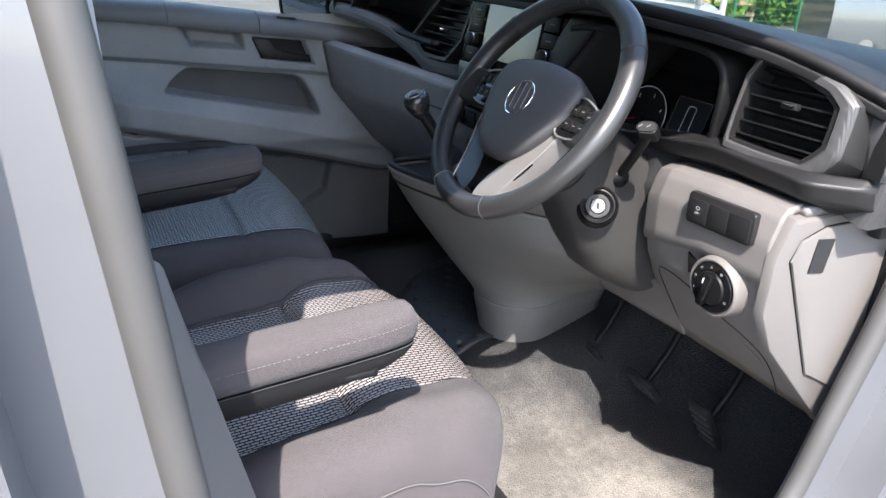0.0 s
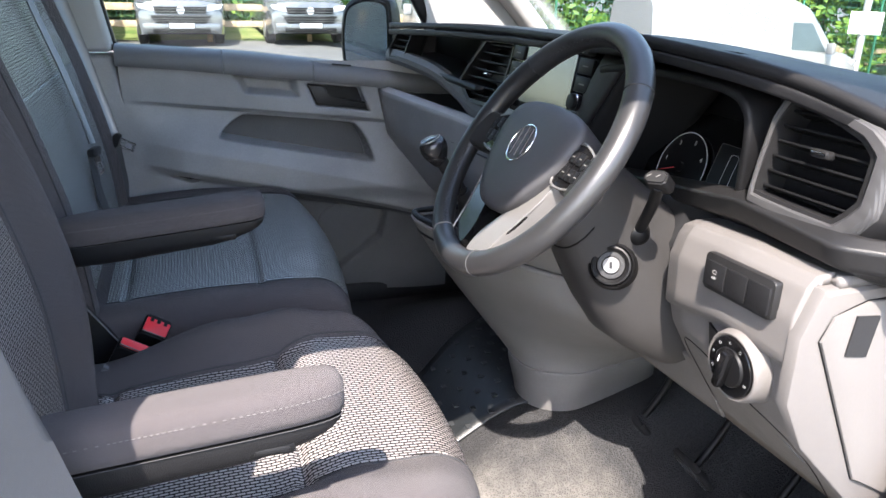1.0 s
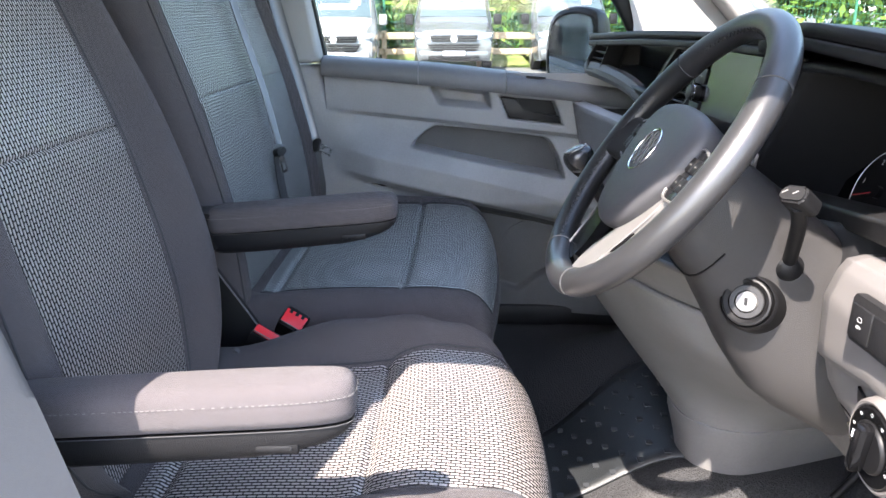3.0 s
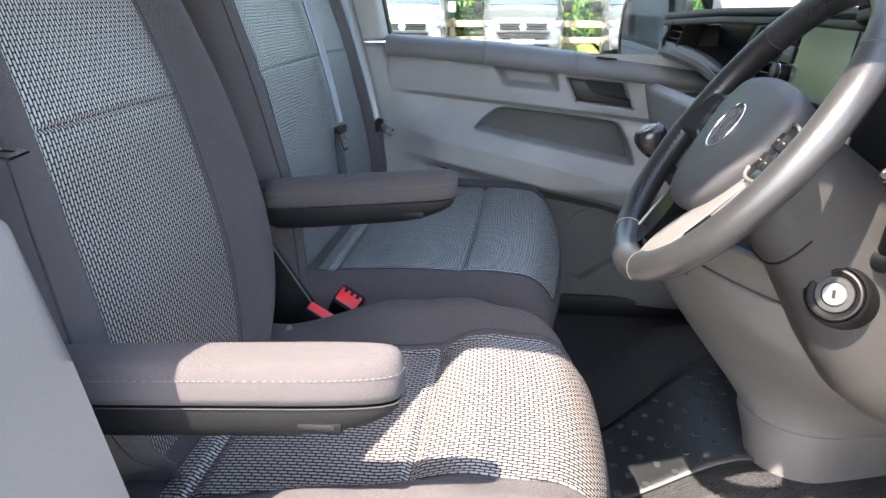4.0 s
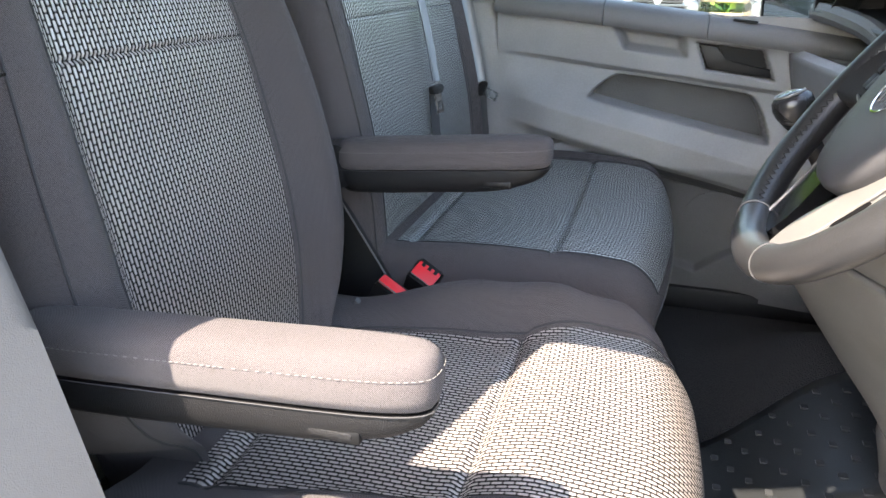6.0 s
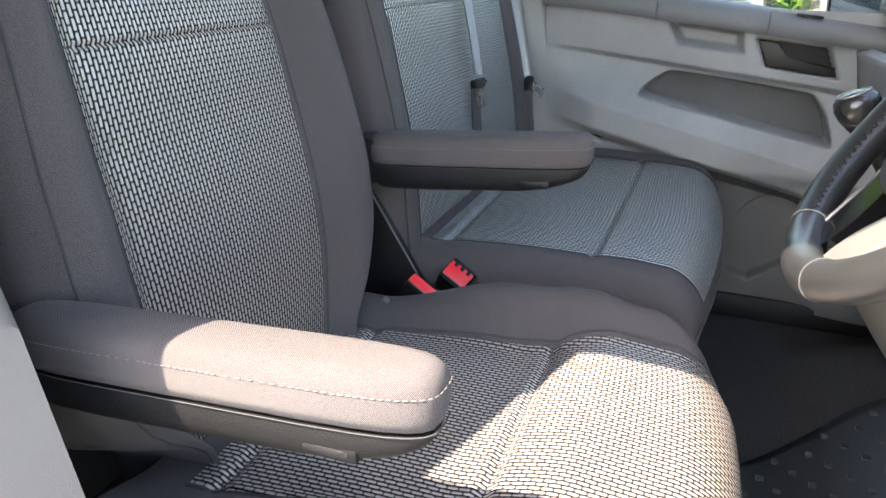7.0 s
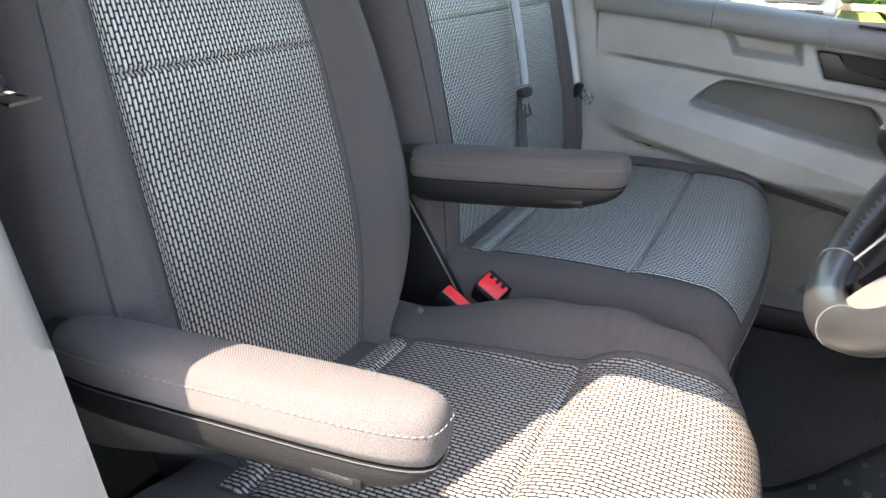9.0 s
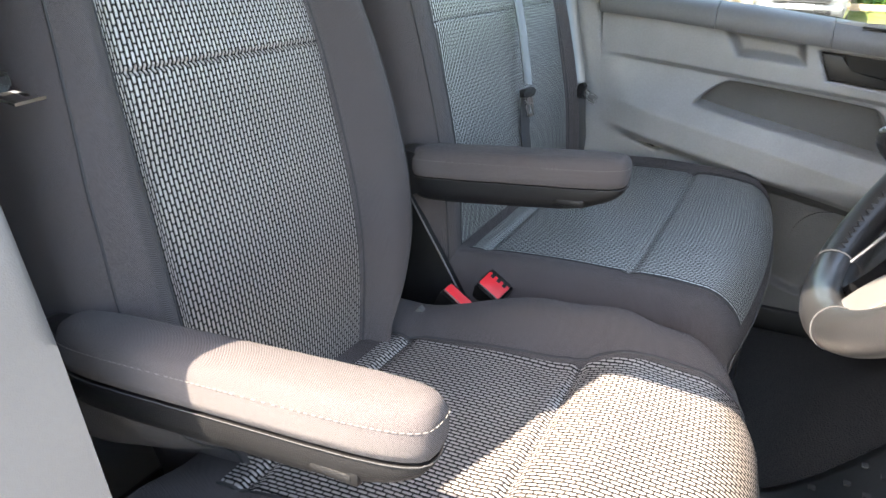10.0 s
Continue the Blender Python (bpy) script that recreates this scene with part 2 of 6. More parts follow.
def part(name, bm, material, parent, label="", smooth=True, angle=40):
    """Links a bmesh as one mesh object under a thing or a part."""
    me = bpy.data.meshes.new(name)
    bmesh.ops.recalc_face_normals(bm, faces=bm.faces)
    for f in bm.faces:
        f.smooth = smooth
    for e in bm.edges:
        if len(e.link_faces) == 2 and e.calc_face_angle(0) > radians(angle):
            e.smooth = False
    bm.to_mesh(me)
    bm.free()
    me.materials.append(material)
    ob = new(name, me)
    if parent is not None:
        ob.parent = parent
        ob.matrix_parent_inverse = parent_world(parent).inverted()
    return tagged(ob, label)


def sheet(name, f, us, vs, material, parent, label="", uv=None, loop=False, solid=0.0):
    """A grid surface f(u, v); its UVs are in metres unless uv(u, v) is given. solid: gives it that thickness."""
    P = np.array([[f(u, v) for v in vs] for u in us], dtype=float)
    nu, nv = P.shape[:2]
    if uv is None:
        U = np.zeros((nu, nv))
        V = np.zeros((nu, nv))
        U[1:] = np.cumsum(np.linalg.norm(np.diff(P, axis=0), axis=2), axis=0)
        U = np.repeat(U[:, nv // 2][:, None], nv, 1)
        V[:, 1:] = np.cumsum(np.linalg.norm(np.diff(P, axis=1), axis=2), axis=1)
        V = np.repeat(V[nu // 2][None], nu, 0)
        uvs = np.stack([U, V], 2).reshape(-1, 2)
    else:
        uvs = np.array([[uv(u, v) for v in vs] for u in us]).reshape(-1, 2)
    faces = []
    for i in range(nu - 1):
        for j in range(nv if loop else nv - 1):
            k = (j + 1) % nv
            faces.append((i * nv + j, (i + 1) * nv + j, (i + 1) * nv + k, i * nv + k))
    ob = mesh_object(name, P.reshape(-1, 3), faces, material, parent, label, uvs)
    if solid:
        mod = ob.modifiers.new("thickness", "SOLIDIFY")
        mod.thickness, mod.offset = solid, -1.0
    return ob


def loft(name, rings, material, parent, label="", caps=True, sharp=35):
    """Closed rings of points, bridged in turn."""
    bm = bmesh.new()
    rows = [[bm.verts.new(p) for p in ring] for ring in rings]
    n = len(rows[0])
    for a, b in zip(rows, rows[1:]):
        for j in range(n):
            k = (j + 1) % n
            try:
                bm.faces.new((a[j], a[k], b[k], b[j]))
            except ValueError:
                pass
    if caps:
        for row in (rows[0], rows[-1]):
            bm.faces.new(row)
    uv = bm.loops.layers.uv.new("UVMap")
    for f in bm.faces:
        for l in f.loops:
            c = l.vert.co
            l[uv].uv = (c.x + 0.37 * c.z, c.y + 0.61 * c.z)
    return part(name, bm, material, parent, label, True, sharp)


def box_bm(size, bevel=0.0, segments=2):
    bm = bmesh.new()
    bmesh.ops.create_cube(bm, size=1.0)
    bmesh.ops.scale(bm, vec=size, verts=bm.verts)
    if bevel:
        bmesh.ops.bevel(bm, geom=bm.edges[:], offset=bevel, segments=segments, profile=0.5, affect="EDGES", clamp_overlap=True)
    return bm


def box(name, centre, size, material, parent, label="", bevel=0.003, rot=(0, 0, 0), m=None, segments=2):
    bm = box_bm(size, bevel, segments)
    bm.transform((m or Matrix()) @ pose(*centre, *rot))
    return part(name, bm, material, parent, label)


def prism(name, outline, depth, m, material, parent, label="", bevel=0.0, segments=2):
    """A flat outline (x, y) pushed from z = 0 to depth, laid by the pose m; its upper rim is rounded."""
    bm = bmesh.new()
    low = [bm.verts.new((x, y, 0)) for x, y in outline]
    top = [bm.verts.new((x, y, depth)) for x, y in outline]
    n = len(low)
    bm.faces.new(low[::-1])
    cap = bm.faces.new(top)
    for i in range(n):
        bm.faces.new((low[i], low[(i + 1) % n], top[(i + 1) % n], top[i]))
    if bevel:
        bmesh.ops.bevel(bm, geom=cap.edges[:], offset=bevel, segments=segments, profile=0.5, affect="EDGES", clamp_overlap=True)
    bm.transform(m)
    return part(name, bm, material, parent, label)


def rounded(w, h, r, n=5):
    """A rounded rectangle's outline, centred."""
    out = []
    for cx, cy, a0 in ((w / 2 - r, h / 2 - r, 0), (-w / 2 + r, h / 2 - r, 90), (-w / 2 + r, -h / 2 + r, 180), (w / 2 - r, -h / 2 + r, 270)):
        for i in range(n + 1):
            a = radians(a0 + 90 * i / n)
            out.append((cx + r * math.cos(a), cy + r * math.sin(a)))
    return out


def circle(r, n=32):
    return [(r * math.cos(2 * math.pi * i / n), r * math.sin(2 * math.pi * i / n)) for i in range(n)]


def smooth_line(points, n=8, loop=False):
    """A Catmull-Rom line through the points."""
    P = [Vector(p) for p in points]
    out = []
    count = len(P) if loop else len(P) - 1
    for i in range(count):
        if loop:
            a, b, c, d = (P[(i + k) % len(P)] for k in (-1, 0, 1, 2))
        else:
            a, b, c, d = P[max(i - 1, 0)], P[i], P[i + 1], P[min(i + 2, len(P) - 1)]
        for k in range(n):
            t = k / n
            out.append(0.5 * ((2 * b) + (c - a) * t + (2 * a - 5 * b + 4 * c - d) * t * t + (3 * b - a - 3 * c + d) * t ** 3))
    if not loop:
        out.append(P[-1])
    return out


def sweep(points, profile, loop=False, up=Vector((0, 0, 1)), scale=None):
    """Rings of a flat profile (side, up) carried along points."""
    rings = []
    n = len(points)
    for i, p in enumerate(points):
        a = points[(i - 1) % n] if loop or i else points[0]
        b = points[(i + 1) % n] if loop or i < n - 1 else points[-1]
        way = (Vector(b) - Vector(a)).normalized()
        side = way.cross(up)
        side = side.normalized() if side.length > 1e-5 else Vector((0, 1, 0))
        top = side.cross(way)
        k = scale(i / max(1, n - 1)) if scale else 1.0
        rings.append([Vector(p) + (side * x + top * y) * k for x, y in profile])
    if loop:
        rings.append(rings[0])
    return rings


def tube(name, points, r, material, parent, label="", n=10, loop=False, up=Vector((0, 0, 1)), scale=None):
    return loft(name, sweep(points, circle(r, n), loop, up, scale), material, parent, label, not loop, 60)


def turned(name, profile, m, material, parent, label="", n=40, sharp=40):
    """A round thing: (radius, height) pairs spun about the z of the pose m."""
    rings = [[m @ Vector((r * math.cos(2 * math.pi * i / n), r * math.sin(2 * math.pi * i / n), h)) for i in range(n)] for r, h in profile]
    return loft(name, rings, material, parent, label, True, sharp)


def lettering(name, words, size, m, material, parent, align="CENTER", depth=0.0002):
    cu = bpy.data.curves.new(name, "FONT")
    cu.body, cu.size, cu.align_x, cu.align_y, cu.extrude = words, size, align, "CENTER", depth
    tmp = bpy.data.objects.new("tmp_text", cu)
    scene.collection.objects.link(tmp)
    me = bpy.data.meshes.new_from_object(tmp.evaluated_get(bpy.context.evaluated_depsgraph_get()))
    bpy.data.objects.remove(tmp)
    me.transform(m)
    me.materials.clear()
    me.materials.append(material)
    ob = new(name, me)
    if parent is not None:
        ob.parent = parent
        ob.matrix_parent_inverse = parent_world(parent).inverted()
    return ob


def frame_of(origin, right, up):
    """A pose whose x is right, y up, and z faces the viewer."""
    x = Vector(right).normalized()
    z = x.cross(Vector(up)).normalized()
    y = z.cross(x)
    return Matrix(((x.x, y.x, z.x, origin[0]), (x.y, y.y, z.y, origin[1]), (x.z, y.z, z.z, origin[2]), (0, 0, 0, 1)))


def step(a, b, v):
    t = min(1.0, max(0.0, (v - a) / (b - a)))
    return t * t * (3 - 2 * t)


def inside(poly, x, y):
    """The signed distance to a polygon, positive within it."""
    d, sign = 1e9, -1.0
    n = len(poly)
    for i in range(n):
        ax, ay = poly[i]
        bx, by = poly[(i + 1) % n]
        ex, ey = bx - ax, by - ay
        wx, wy = x - ax, y - ay
        t = min(1.0, max(0.0, (wx * ex + wy * ey) / (ex * ex + ey * ey)))
        d = min(d, (wx - ex * t) ** 2 + (wy - ey * t) ** 2)
        if (ay > y) != (by > y) and x < (bx - ax) * (y - ay) / (by - ay) + ax:
            sign = -sign
    return sign * math.sqrt(d)


def lin(points, x):
    return float(np.interp(x, [p[0] for p in points], [p[1] for p in points]))


# ---- the cab: floor, walls, roof ----
MID = 1.27  # the van's centre line


def structure(name, label, category):
    return thing(name, label, category, kind="structure")


def floor_height(x, y):
    """Flat under the seats, rising to the bulkhead ahead of the pedals."""
    tunnel = 0.110 * step(0.97, 1.15, y) * step(0.50, 0.76, x) * step(2.0, 1.7, y)
    return FLOOR + 0.34 * step(1.04, 1.40, x) + tunnel + 0.012 * step(0.60, 0.50, y)


cab_floor = structure("floor", "black pebbled rubber cab floor with small raised studs", "floor")
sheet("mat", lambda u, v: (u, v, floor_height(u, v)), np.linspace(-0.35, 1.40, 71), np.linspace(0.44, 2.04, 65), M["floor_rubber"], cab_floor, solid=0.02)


MAT_EDGE = [(0.40, 1.345), (0.53, 1.425), (0.83, 1.605), (0.98, 1.66)]
studded = sheet("studded_mat", lambda u, v: (u, 1.20 + v * (lin(MAT_EDGE, u) - 1.20), floor_height(u, 1.20 + v * (lin(MAT_EDGE, u) - 1.20)) + 0.006), np.linspace(0.40, 0.98, 20), np.linspace(0, 1, 12), M["rubber_mat"], cab_floor, "smooth black rubber mat with square studs", solid=0.006)


def stud_rows():
    bm = bmesh.new()
    for i in range(13):
        for j in range(13):
            x, y = 0.41 + 0.046 * i + (0.023 if j % 2 else 0), 1.215 + 0.040 * j
            if y > lin(MAT_EDGE, x) - 0.012 or x > 0.97:
                continue
            one = bmesh.ops.create_cube(bm, size=1.0)["verts"]
            bmesh.ops.scale(bm, vec=(0.012, 0.012, 0.003), verts=one)
            bmesh.ops.translate(bm, vec=(x, y, floor_height(x, y) + 0.0073), verts=one)
    return bm


tagged(part("studs", stud_rows(), M["rubber_pale"], studded, smooth=False), kind="stuff")

roof = structure("ceiling", "pale grey cloth headlining under the steel roof", "ceiling")
sheet("headlining", lambda u, v: (u, v, 1.90 + 0.05 * (1 - ((v - MID) / 0.78) ** 2)), np.linspace(-0.45, 0.62, 8), np.linspace(0.50, 2.04, 12), M["headlining"], roof, solid=-0.03)

# closing wall out of view; its panel is pale to bounce light forward
rear = structure("wall_rear", "unseen rear wall, its panel pale to bounce light", "bulkhead")
box("panel", (-0.47, MID, 1.28), (0.03, 1.62, 1.32), M["pale_trim"], rear, bevel=0.004)
box("rib", (-0.44, 1.2, 1.28), (0.03, 0.05, 1.2), M["dark_grey"], rear, bevel=0.01)

front = structure("wall_front", "black firewall ahead of the footwell", "bulkhead")
box("panel", (1.42, MID, 1.02), (0.04, 1.70, 0.76), M["black"], front, bevel=0.004)

# door openings: sills, pillars, header rails, seals
near_side = structure("wall_right", "pale painted driver door aperture with rubber seal", "door frame")
PILLAR_PATH = [(-0.07, 0.5, 1.81), (-0.03, 0.485, 1.7), (-0.01, 0.455, 1.55), (0.007, 0.445, 1.4), (0.026, 0.44, 1.22), (0.05, 0.44, 1.05), (0.11, 0.435, 0.85), (0.2, 0.43, 0.75), (0.34, 0.43, 0.715), (0.5, 0.43, 0.735), (0.671, 0.469, 0.752), (0.813, 0.5, 0.857), (0.864, 0.502, 0.999), (0.912, 0.502, 1.147), (0.941, 0.502, 1.298), (0.875, 0.471, 1.456), (0.81, 0.468, 1.58), (0.73, 0.482, 1.7), (0.58, 0.495, 1.795), (0.4, 0.5, 1.828), (0.2, 0.5, 1.83)]
ring_line = smooth_line(PILLAR_PATH, 8, loop=True)


def seal_profile():
    return [(0.0150 * math.cos(a), 0.0150 * math.sin(a)) for a in np.linspace(0, 2 * math.pi, 13)[:-1]]


def aperture(name, inset, width, y_in, y_out, material, parent, label=""):
    """A painted band that follows the door opening, inset outwards from the seal's line."""
    cx, cz = 0.38, 1.28
    rings = []
    for p in ring_line + ring_line[:1]:
        d = Vector((p.x - cx, 0, p.z - cz)).normalized()
        a, b = p + d * inset, p + d * (inset + width)
        rings.append([(a.x, p.y + y_in, a.z), (b.x, p.y + y_in, b.z), (b.x, p.y + y_out, b.z), (a.x, p.y + y_out, a.z)])
    return loft(name, rings, material, parent, label, caps=False, sharp=30)


loft("seal", sweep(ring_line, seal_profile(), True, Vector((0, 1, 0))), M["seal"], near_side, "grey rubber door seal", False, 60)
aperture("flange", 0.004, 0.082, -0.006, 0.020, M["paint"], near_side, "pale grey painted flange")
aperture("rebate", 0.084, 0.05, -0.066, 0.018, M["paint"], near_side)
aperture("skin", 0.130, 0.20, -0.070, -0.040, M["paint"], near_side)
# inner trim of the near B pillar: pale above, grey textured below
trim_up = [(-0.10, 1.368), (0.026, 1.368), (0.020, 1.45), (0.014, 1.60), (0.014, 1.75), (0.0, 1.90), (-0.20, 1.90)]


def pillar_trim(name, outline, depth, material, parent, label, y=0.442, flip=1, slant=0.0):
    """An upright slab of trim; outline in x, z; it grows into the cab."""
    bm = bmesh.new()
    a = [bm.verts.new((x - slant, y, z)) for x, z in outline]
    b = [bm.verts.new((x - 0.004, y + flip * depth, z)) for x, z in outline]
    n = len(a)
    bm.faces.new(a)
    bm.faces.new(b[::-1])
    for i in range(n):
        bm.faces.new((a[i], a[(i + 1) % n], b[(i + 1) % n], b[i]))
    bmesh.ops.bevel(bm, geom=bm.edges[:], offset=0.012, segments=3, profile=0.5, affect="EDGES", clamp_overlap=True)
    return part(name, bm, material, parent, label)


b_near = structure("pillar_right", "grey plastic trim on the near B pillar", "pillar trim")
pillar_trim("upper_trim", trim_up, 0.075, M["pale_trim"], b_near, "pale grey upper trim", y=0.462, slant=0.034)
pillar_trim("lower_trim", [(0.042, 1.36), (0.064, 1.25), (0.090, 1.14), (0.118, 1.02), (0.15, 0.85), (0.15, 0.70), (-0.25, 0.70), (-0.25, 1.36)], 0.078, M["panel"], b_near, "sunlit grey grained lower trim", y=0.462, slant=0.034)
box("side_wall", (-0.34, 0.47, 1.30), (0.26, 0.03, 1.25), M["dark_grey"], b_near, bevel=0.004)

far_side = structure("wall_left", "grey trimmed passenger side with B pillar and rail", "door frame")
box("rail", (0.35, 2.00, 1.90), (1.6, 0.07, 0.08), M["pale_trim"], far_side, bevel=0.012)
box("sill", (0.42, 2.06, 0.69), (1.5, 0.10, 0.06), M["dark"], far_side, bevel=0.01)
pillar_trim("upper_trim", [(-0.16, 1.385), (0.000, 1.385), (-0.040, 1.60), (-0.10, 1.90), (-0.26, 1.90)], 0.06, M["pale_trim"], far_side, "pale grey upper pillar trim", 2.06, -1)
pillar_trim("lower_trim", [(-0.20, 1.38), (0.000, 1.38), (0.022, 1.20), (0.040, 0.95), (0.040, 0.70), (-0.20, 0.70)], 0.07, M["door_grey"], far_side, "grey lower pillar trim", 2.075, -1)
box("side_wall", (-0.34, 2.08, 1.30), (0.30, 0.03, 1.25), M["dark_grey"], far_side, bevel=0.004)

# windscreen, A pillars, scuttle
screen = structure("window_front", "clear laminated windscreen", "windscreen")


def screen_at(u, v):
    y = 0.56 + u * 1.42
    bow = 0.10 * (1 - (2 * u - 1) ** 2)
    return (1.22 - 0.56 * v + bow, y, 1.36 + 0.55 * v)


ob = sheet("pane", screen_at, np.linspace(0, 1, 13), np.linspace(0, 1, 9), M["glass"], screen, solid=0.005)
ob.visible_shadow = False
for y0, nm in ((2.00, "pillar_left_front"), (0.50, "pillar_right_front")):
    a = structure(nm, "pale grey trimmed windscreen pillar", "pillar")
    s = 1 if y0 > 1 else -1
    pts = smooth_line([(0.66, y0, 1.90), (0.82, y0 + s * 0.01, 1.735), (0.99, y0 + s * 0.02, 1.56), (1.12, y0 + s * 0.03, 1.42), (1.24, y0 + s * 0.03, 1.28)], 5)
    loft("trim", sweep(pts, [(x, y) for x, y in rounded(0.09, 0.05, 0.02)]), M["pale_trim"], a, "", True, 50)
    pts2 = [p + Vector((0.02, s * 0.06, -0.02)) for p in pts]
    loft("outer_frame", sweep(pts2, rounded(0.05, 0.05, 0.015)), M["black"], a, "", True, 50)

pillar_trim("quarter_trim", [(0.795, 1.30), (0.795, 1.48), (0.785, 1.56), (0.74, 1.68), (0.68, 1.80), (0.72, 1.84), (0.82, 1.735), (0.99, 1.55), (1.06, 1.46), (1.16, 1.30)], 0.03, M["pale_trim"], far_side, "pale quarter trim beside the windscreen", 2.075, -1)
pillar_trim("quarter_trim", [(0.88, 1.30), (0.88, 1.40), (0.85, 1.50), (0.80, 1.60), (0.73, 1.72), (0.67, 1.84), (0.82, 1.735), (0.99, 1.55), (1.06, 1.46), (1.16, 1.30)], 0.04, M["pale_trim"], near_side, "pale quarter trim beside the windscreen", 0.470)
box("kick_panel", (1.12, 0.500, 0.80), (0.30, 0.04, 0.26), M["dark"], near_side, bevel=0.01)
box("kick_panel", (1.12, 2.05, 1.0), (0.62, 0.04, 0.70), M["dark_grey"], far_side, bevel=0.01)

# ---- passenger door ----
door = thing("passenger_door", "closed grey plastic passenger door with storage pocket and pull handle", "door", kind="")
POCKET_CORNERS = [(0.212, 1.170), (0.282, 1.226), (0.575, 1.194), (0.605, 1.15), (0.622, 1.088), (0.45, 1.120)]
POCKET = [(p.x, p.y) for p in smooth_line([(x, z, 0) for a, b in zip(POCKET_CORNERS, POCKET_CORNERS[1:] + POCKET_CORNERS[:1]) for x, z in ((a[0] * 0.86 + b[0] * 0.14, a[1] * 0.86 + b[1] * 0.14), (a[0] * 0.14 + b[0] * 0.86, a[1] * 0.14 + b[1] * 0.86))], 3, True)]
PULL = [(0.452, 1.302), (0.592, 1.290), (0.617, 1.226), (0.476, 1.243)]
ALCOVE = [(0.268, 1.335), (0.424, 1.318), (0.432, 1.268), (0.297, 1.280)]
SLOT = [(0.082, 1.072), (0.10, 1.075), (0.16, 1.062), (0.13, 1.055)]
SPEAKER = [(0.33, 1.005), (0.66, 0.945), (0.64, 0.86), (0.50, 0.76), (0.36, 0.80)]


def ledge(x):
    return lin([(0.0, 1.17), (0.046, 1.165), (0.634, 1.030), (0.8, 0.99)], x)


def crease(x):
    return lin([(0.0, 1.268), (0.068, 1.262), (0.613, 1.205), (0.8, 1.185)], x)


def door_y(x, z):
    c, l = crease(x), ledge(x)
    out = 0.0
    # the middle band leans in from the crease down to the ledge, which stands proud
    band = step(c + 0.004, c - 0.008, z) * step(0.0, 0.13, x)
    out -= 0.014 * band
    t = (c - z) / max(0.02, c - l)
    out += 0.046 * band * min(1.0, max(0.0, t)) ** 1.5
    below = step(l - 0.055, l - 0.085, z)
    out -= 0.030 * below * step(0.0, 0.13, x)
    out -= 0.02 * step(1.03, 0.98, z)
    out -= 0.075 * step(-0.002, 0.006, inside(POCKET, x, z))
    out -= 0.032 * step(-0.001, 0.004, inside(PULL, x, z))
    out -= 0.030 * step(-0.004, 0.016, inside(ALCOVE, x, z))
    out -= 0.030 * step(-0.001, 0.005, inside(SLOT, x, z))
    out -= 0.022 * step(-0.004, 0.010, inside(SPEAKER, x, z))
    out += 0.030 * step(0.55, 0.80, x)
    return 2.004 - out


def door_skin(name, low, high, count, material, label):
    """A stretch of the door's moulding between two heights that follow its length."""
    def f(x, v):
        z = low(x) + (high(x) - low(x)) * v
        return (x + 0.03 * step(1.35, 0.9, z) * (1 - x), door_y(x, z), z)
    return sheet(name, f, np.linspace(0.004, 0.84, 190), np.linspace(0, 1, count), material, door, label)


door_skin("panel", lambda x: ledge(x) - 0.072 - 0.12 * step(0.34, 0.12, x), lambda x: 1.36, 130, M["door_grey"], "grey upper door moulding")
# shade under the ledge is painted: same door, darker colour
door_skin("lower_panel", lambda x: 0.70, lambda x: ledge(x) - 0.072 - 0.12 * step(0.34, 0.12, x), 70, M["door_low"], "grey lower door moulding, shade put into its colour")
CAP_LOW = [(0.0, 1.352), (0.15, 1.340), (0.62, 1.292), (0.86, 1.265)]
CAP_TOP = [(0.0, 1.398), (0.30, 1.378), (0.68, 1.335), (0.86, 1.312)]


def cap_ring(x):
    lo, hi = lin(CAP_LOW, x), lin(CAP_TOP, x)
    y = 2.004 - 0.03 * step(0.55, 0.80, x)
    return [(x, y + 0.012, lo), (x, y - 0.016, lo + 0.002), (x, y - 0.021, lo + 0.012), (x, y - 0.019, hi - 0.016), (x, y - 0.006, hi - 0.002), (x, y + 0.03, hi + 0.004), (x, y + 0.085, hi + 0.002), (x, y + 0.09, lo)]


for x0, x1 in ((0.0, 0.246), (0.2475, 0.470), (0.4715, 0.86)):
    loft("top_cap", [cap_ring(x) for x in np.linspace(x0, x1, 9)], M["cap"], door, "grey padded window ledge", True, 40)
box("lock_pin_slot", (0.545, 1.995, 1.3505), (0.05, 0.008, 0.004), M["black"], door, bevel=0.001, rot=(0, 5, 0))
prism("pull_surround", [(x, z) for x, z in ((0.449, 1.306), (0.595, 1.293), (0.621, 1.223), (0.474, 1.239))], 0.004, frame_of((0, 2.030, 0), (1, 0, 0), (0, 0, 1)), M["dark"], door)
lever = prism("handle", [(0.458, 1.298), (0.500, 1.294), (0.515, 1.262), (0.612, 1.250), (0.615, 1.231), (0.480, 1.246)], 0.018, frame_of((0, 2.026, 0), (1, 0, 0), (0, 0, 1)), M["dark_grey"], door, "dark grey pull lever", 0.004)
# pocket's inner shade put into a darker grey than the door's
prism("pocket_back", [(x + (x - 0.42) * -0.02, z) for x, z in POCKET], 0.003, frame_of((0, 2.064, 0), (1, 0, 0), (0, 0, 1)), M["door_low"], door, "pocket back, door grey darkened with painted shade")
prism("outer_skin", [(0.0, 0.62), (0.9, 0.62), (0.98, 1.30), (0.0, 1.39)], 0.02, frame_of((0, 2.115, 0), (1, 0, 0), (0, 0, 1)), M["paint"], door)
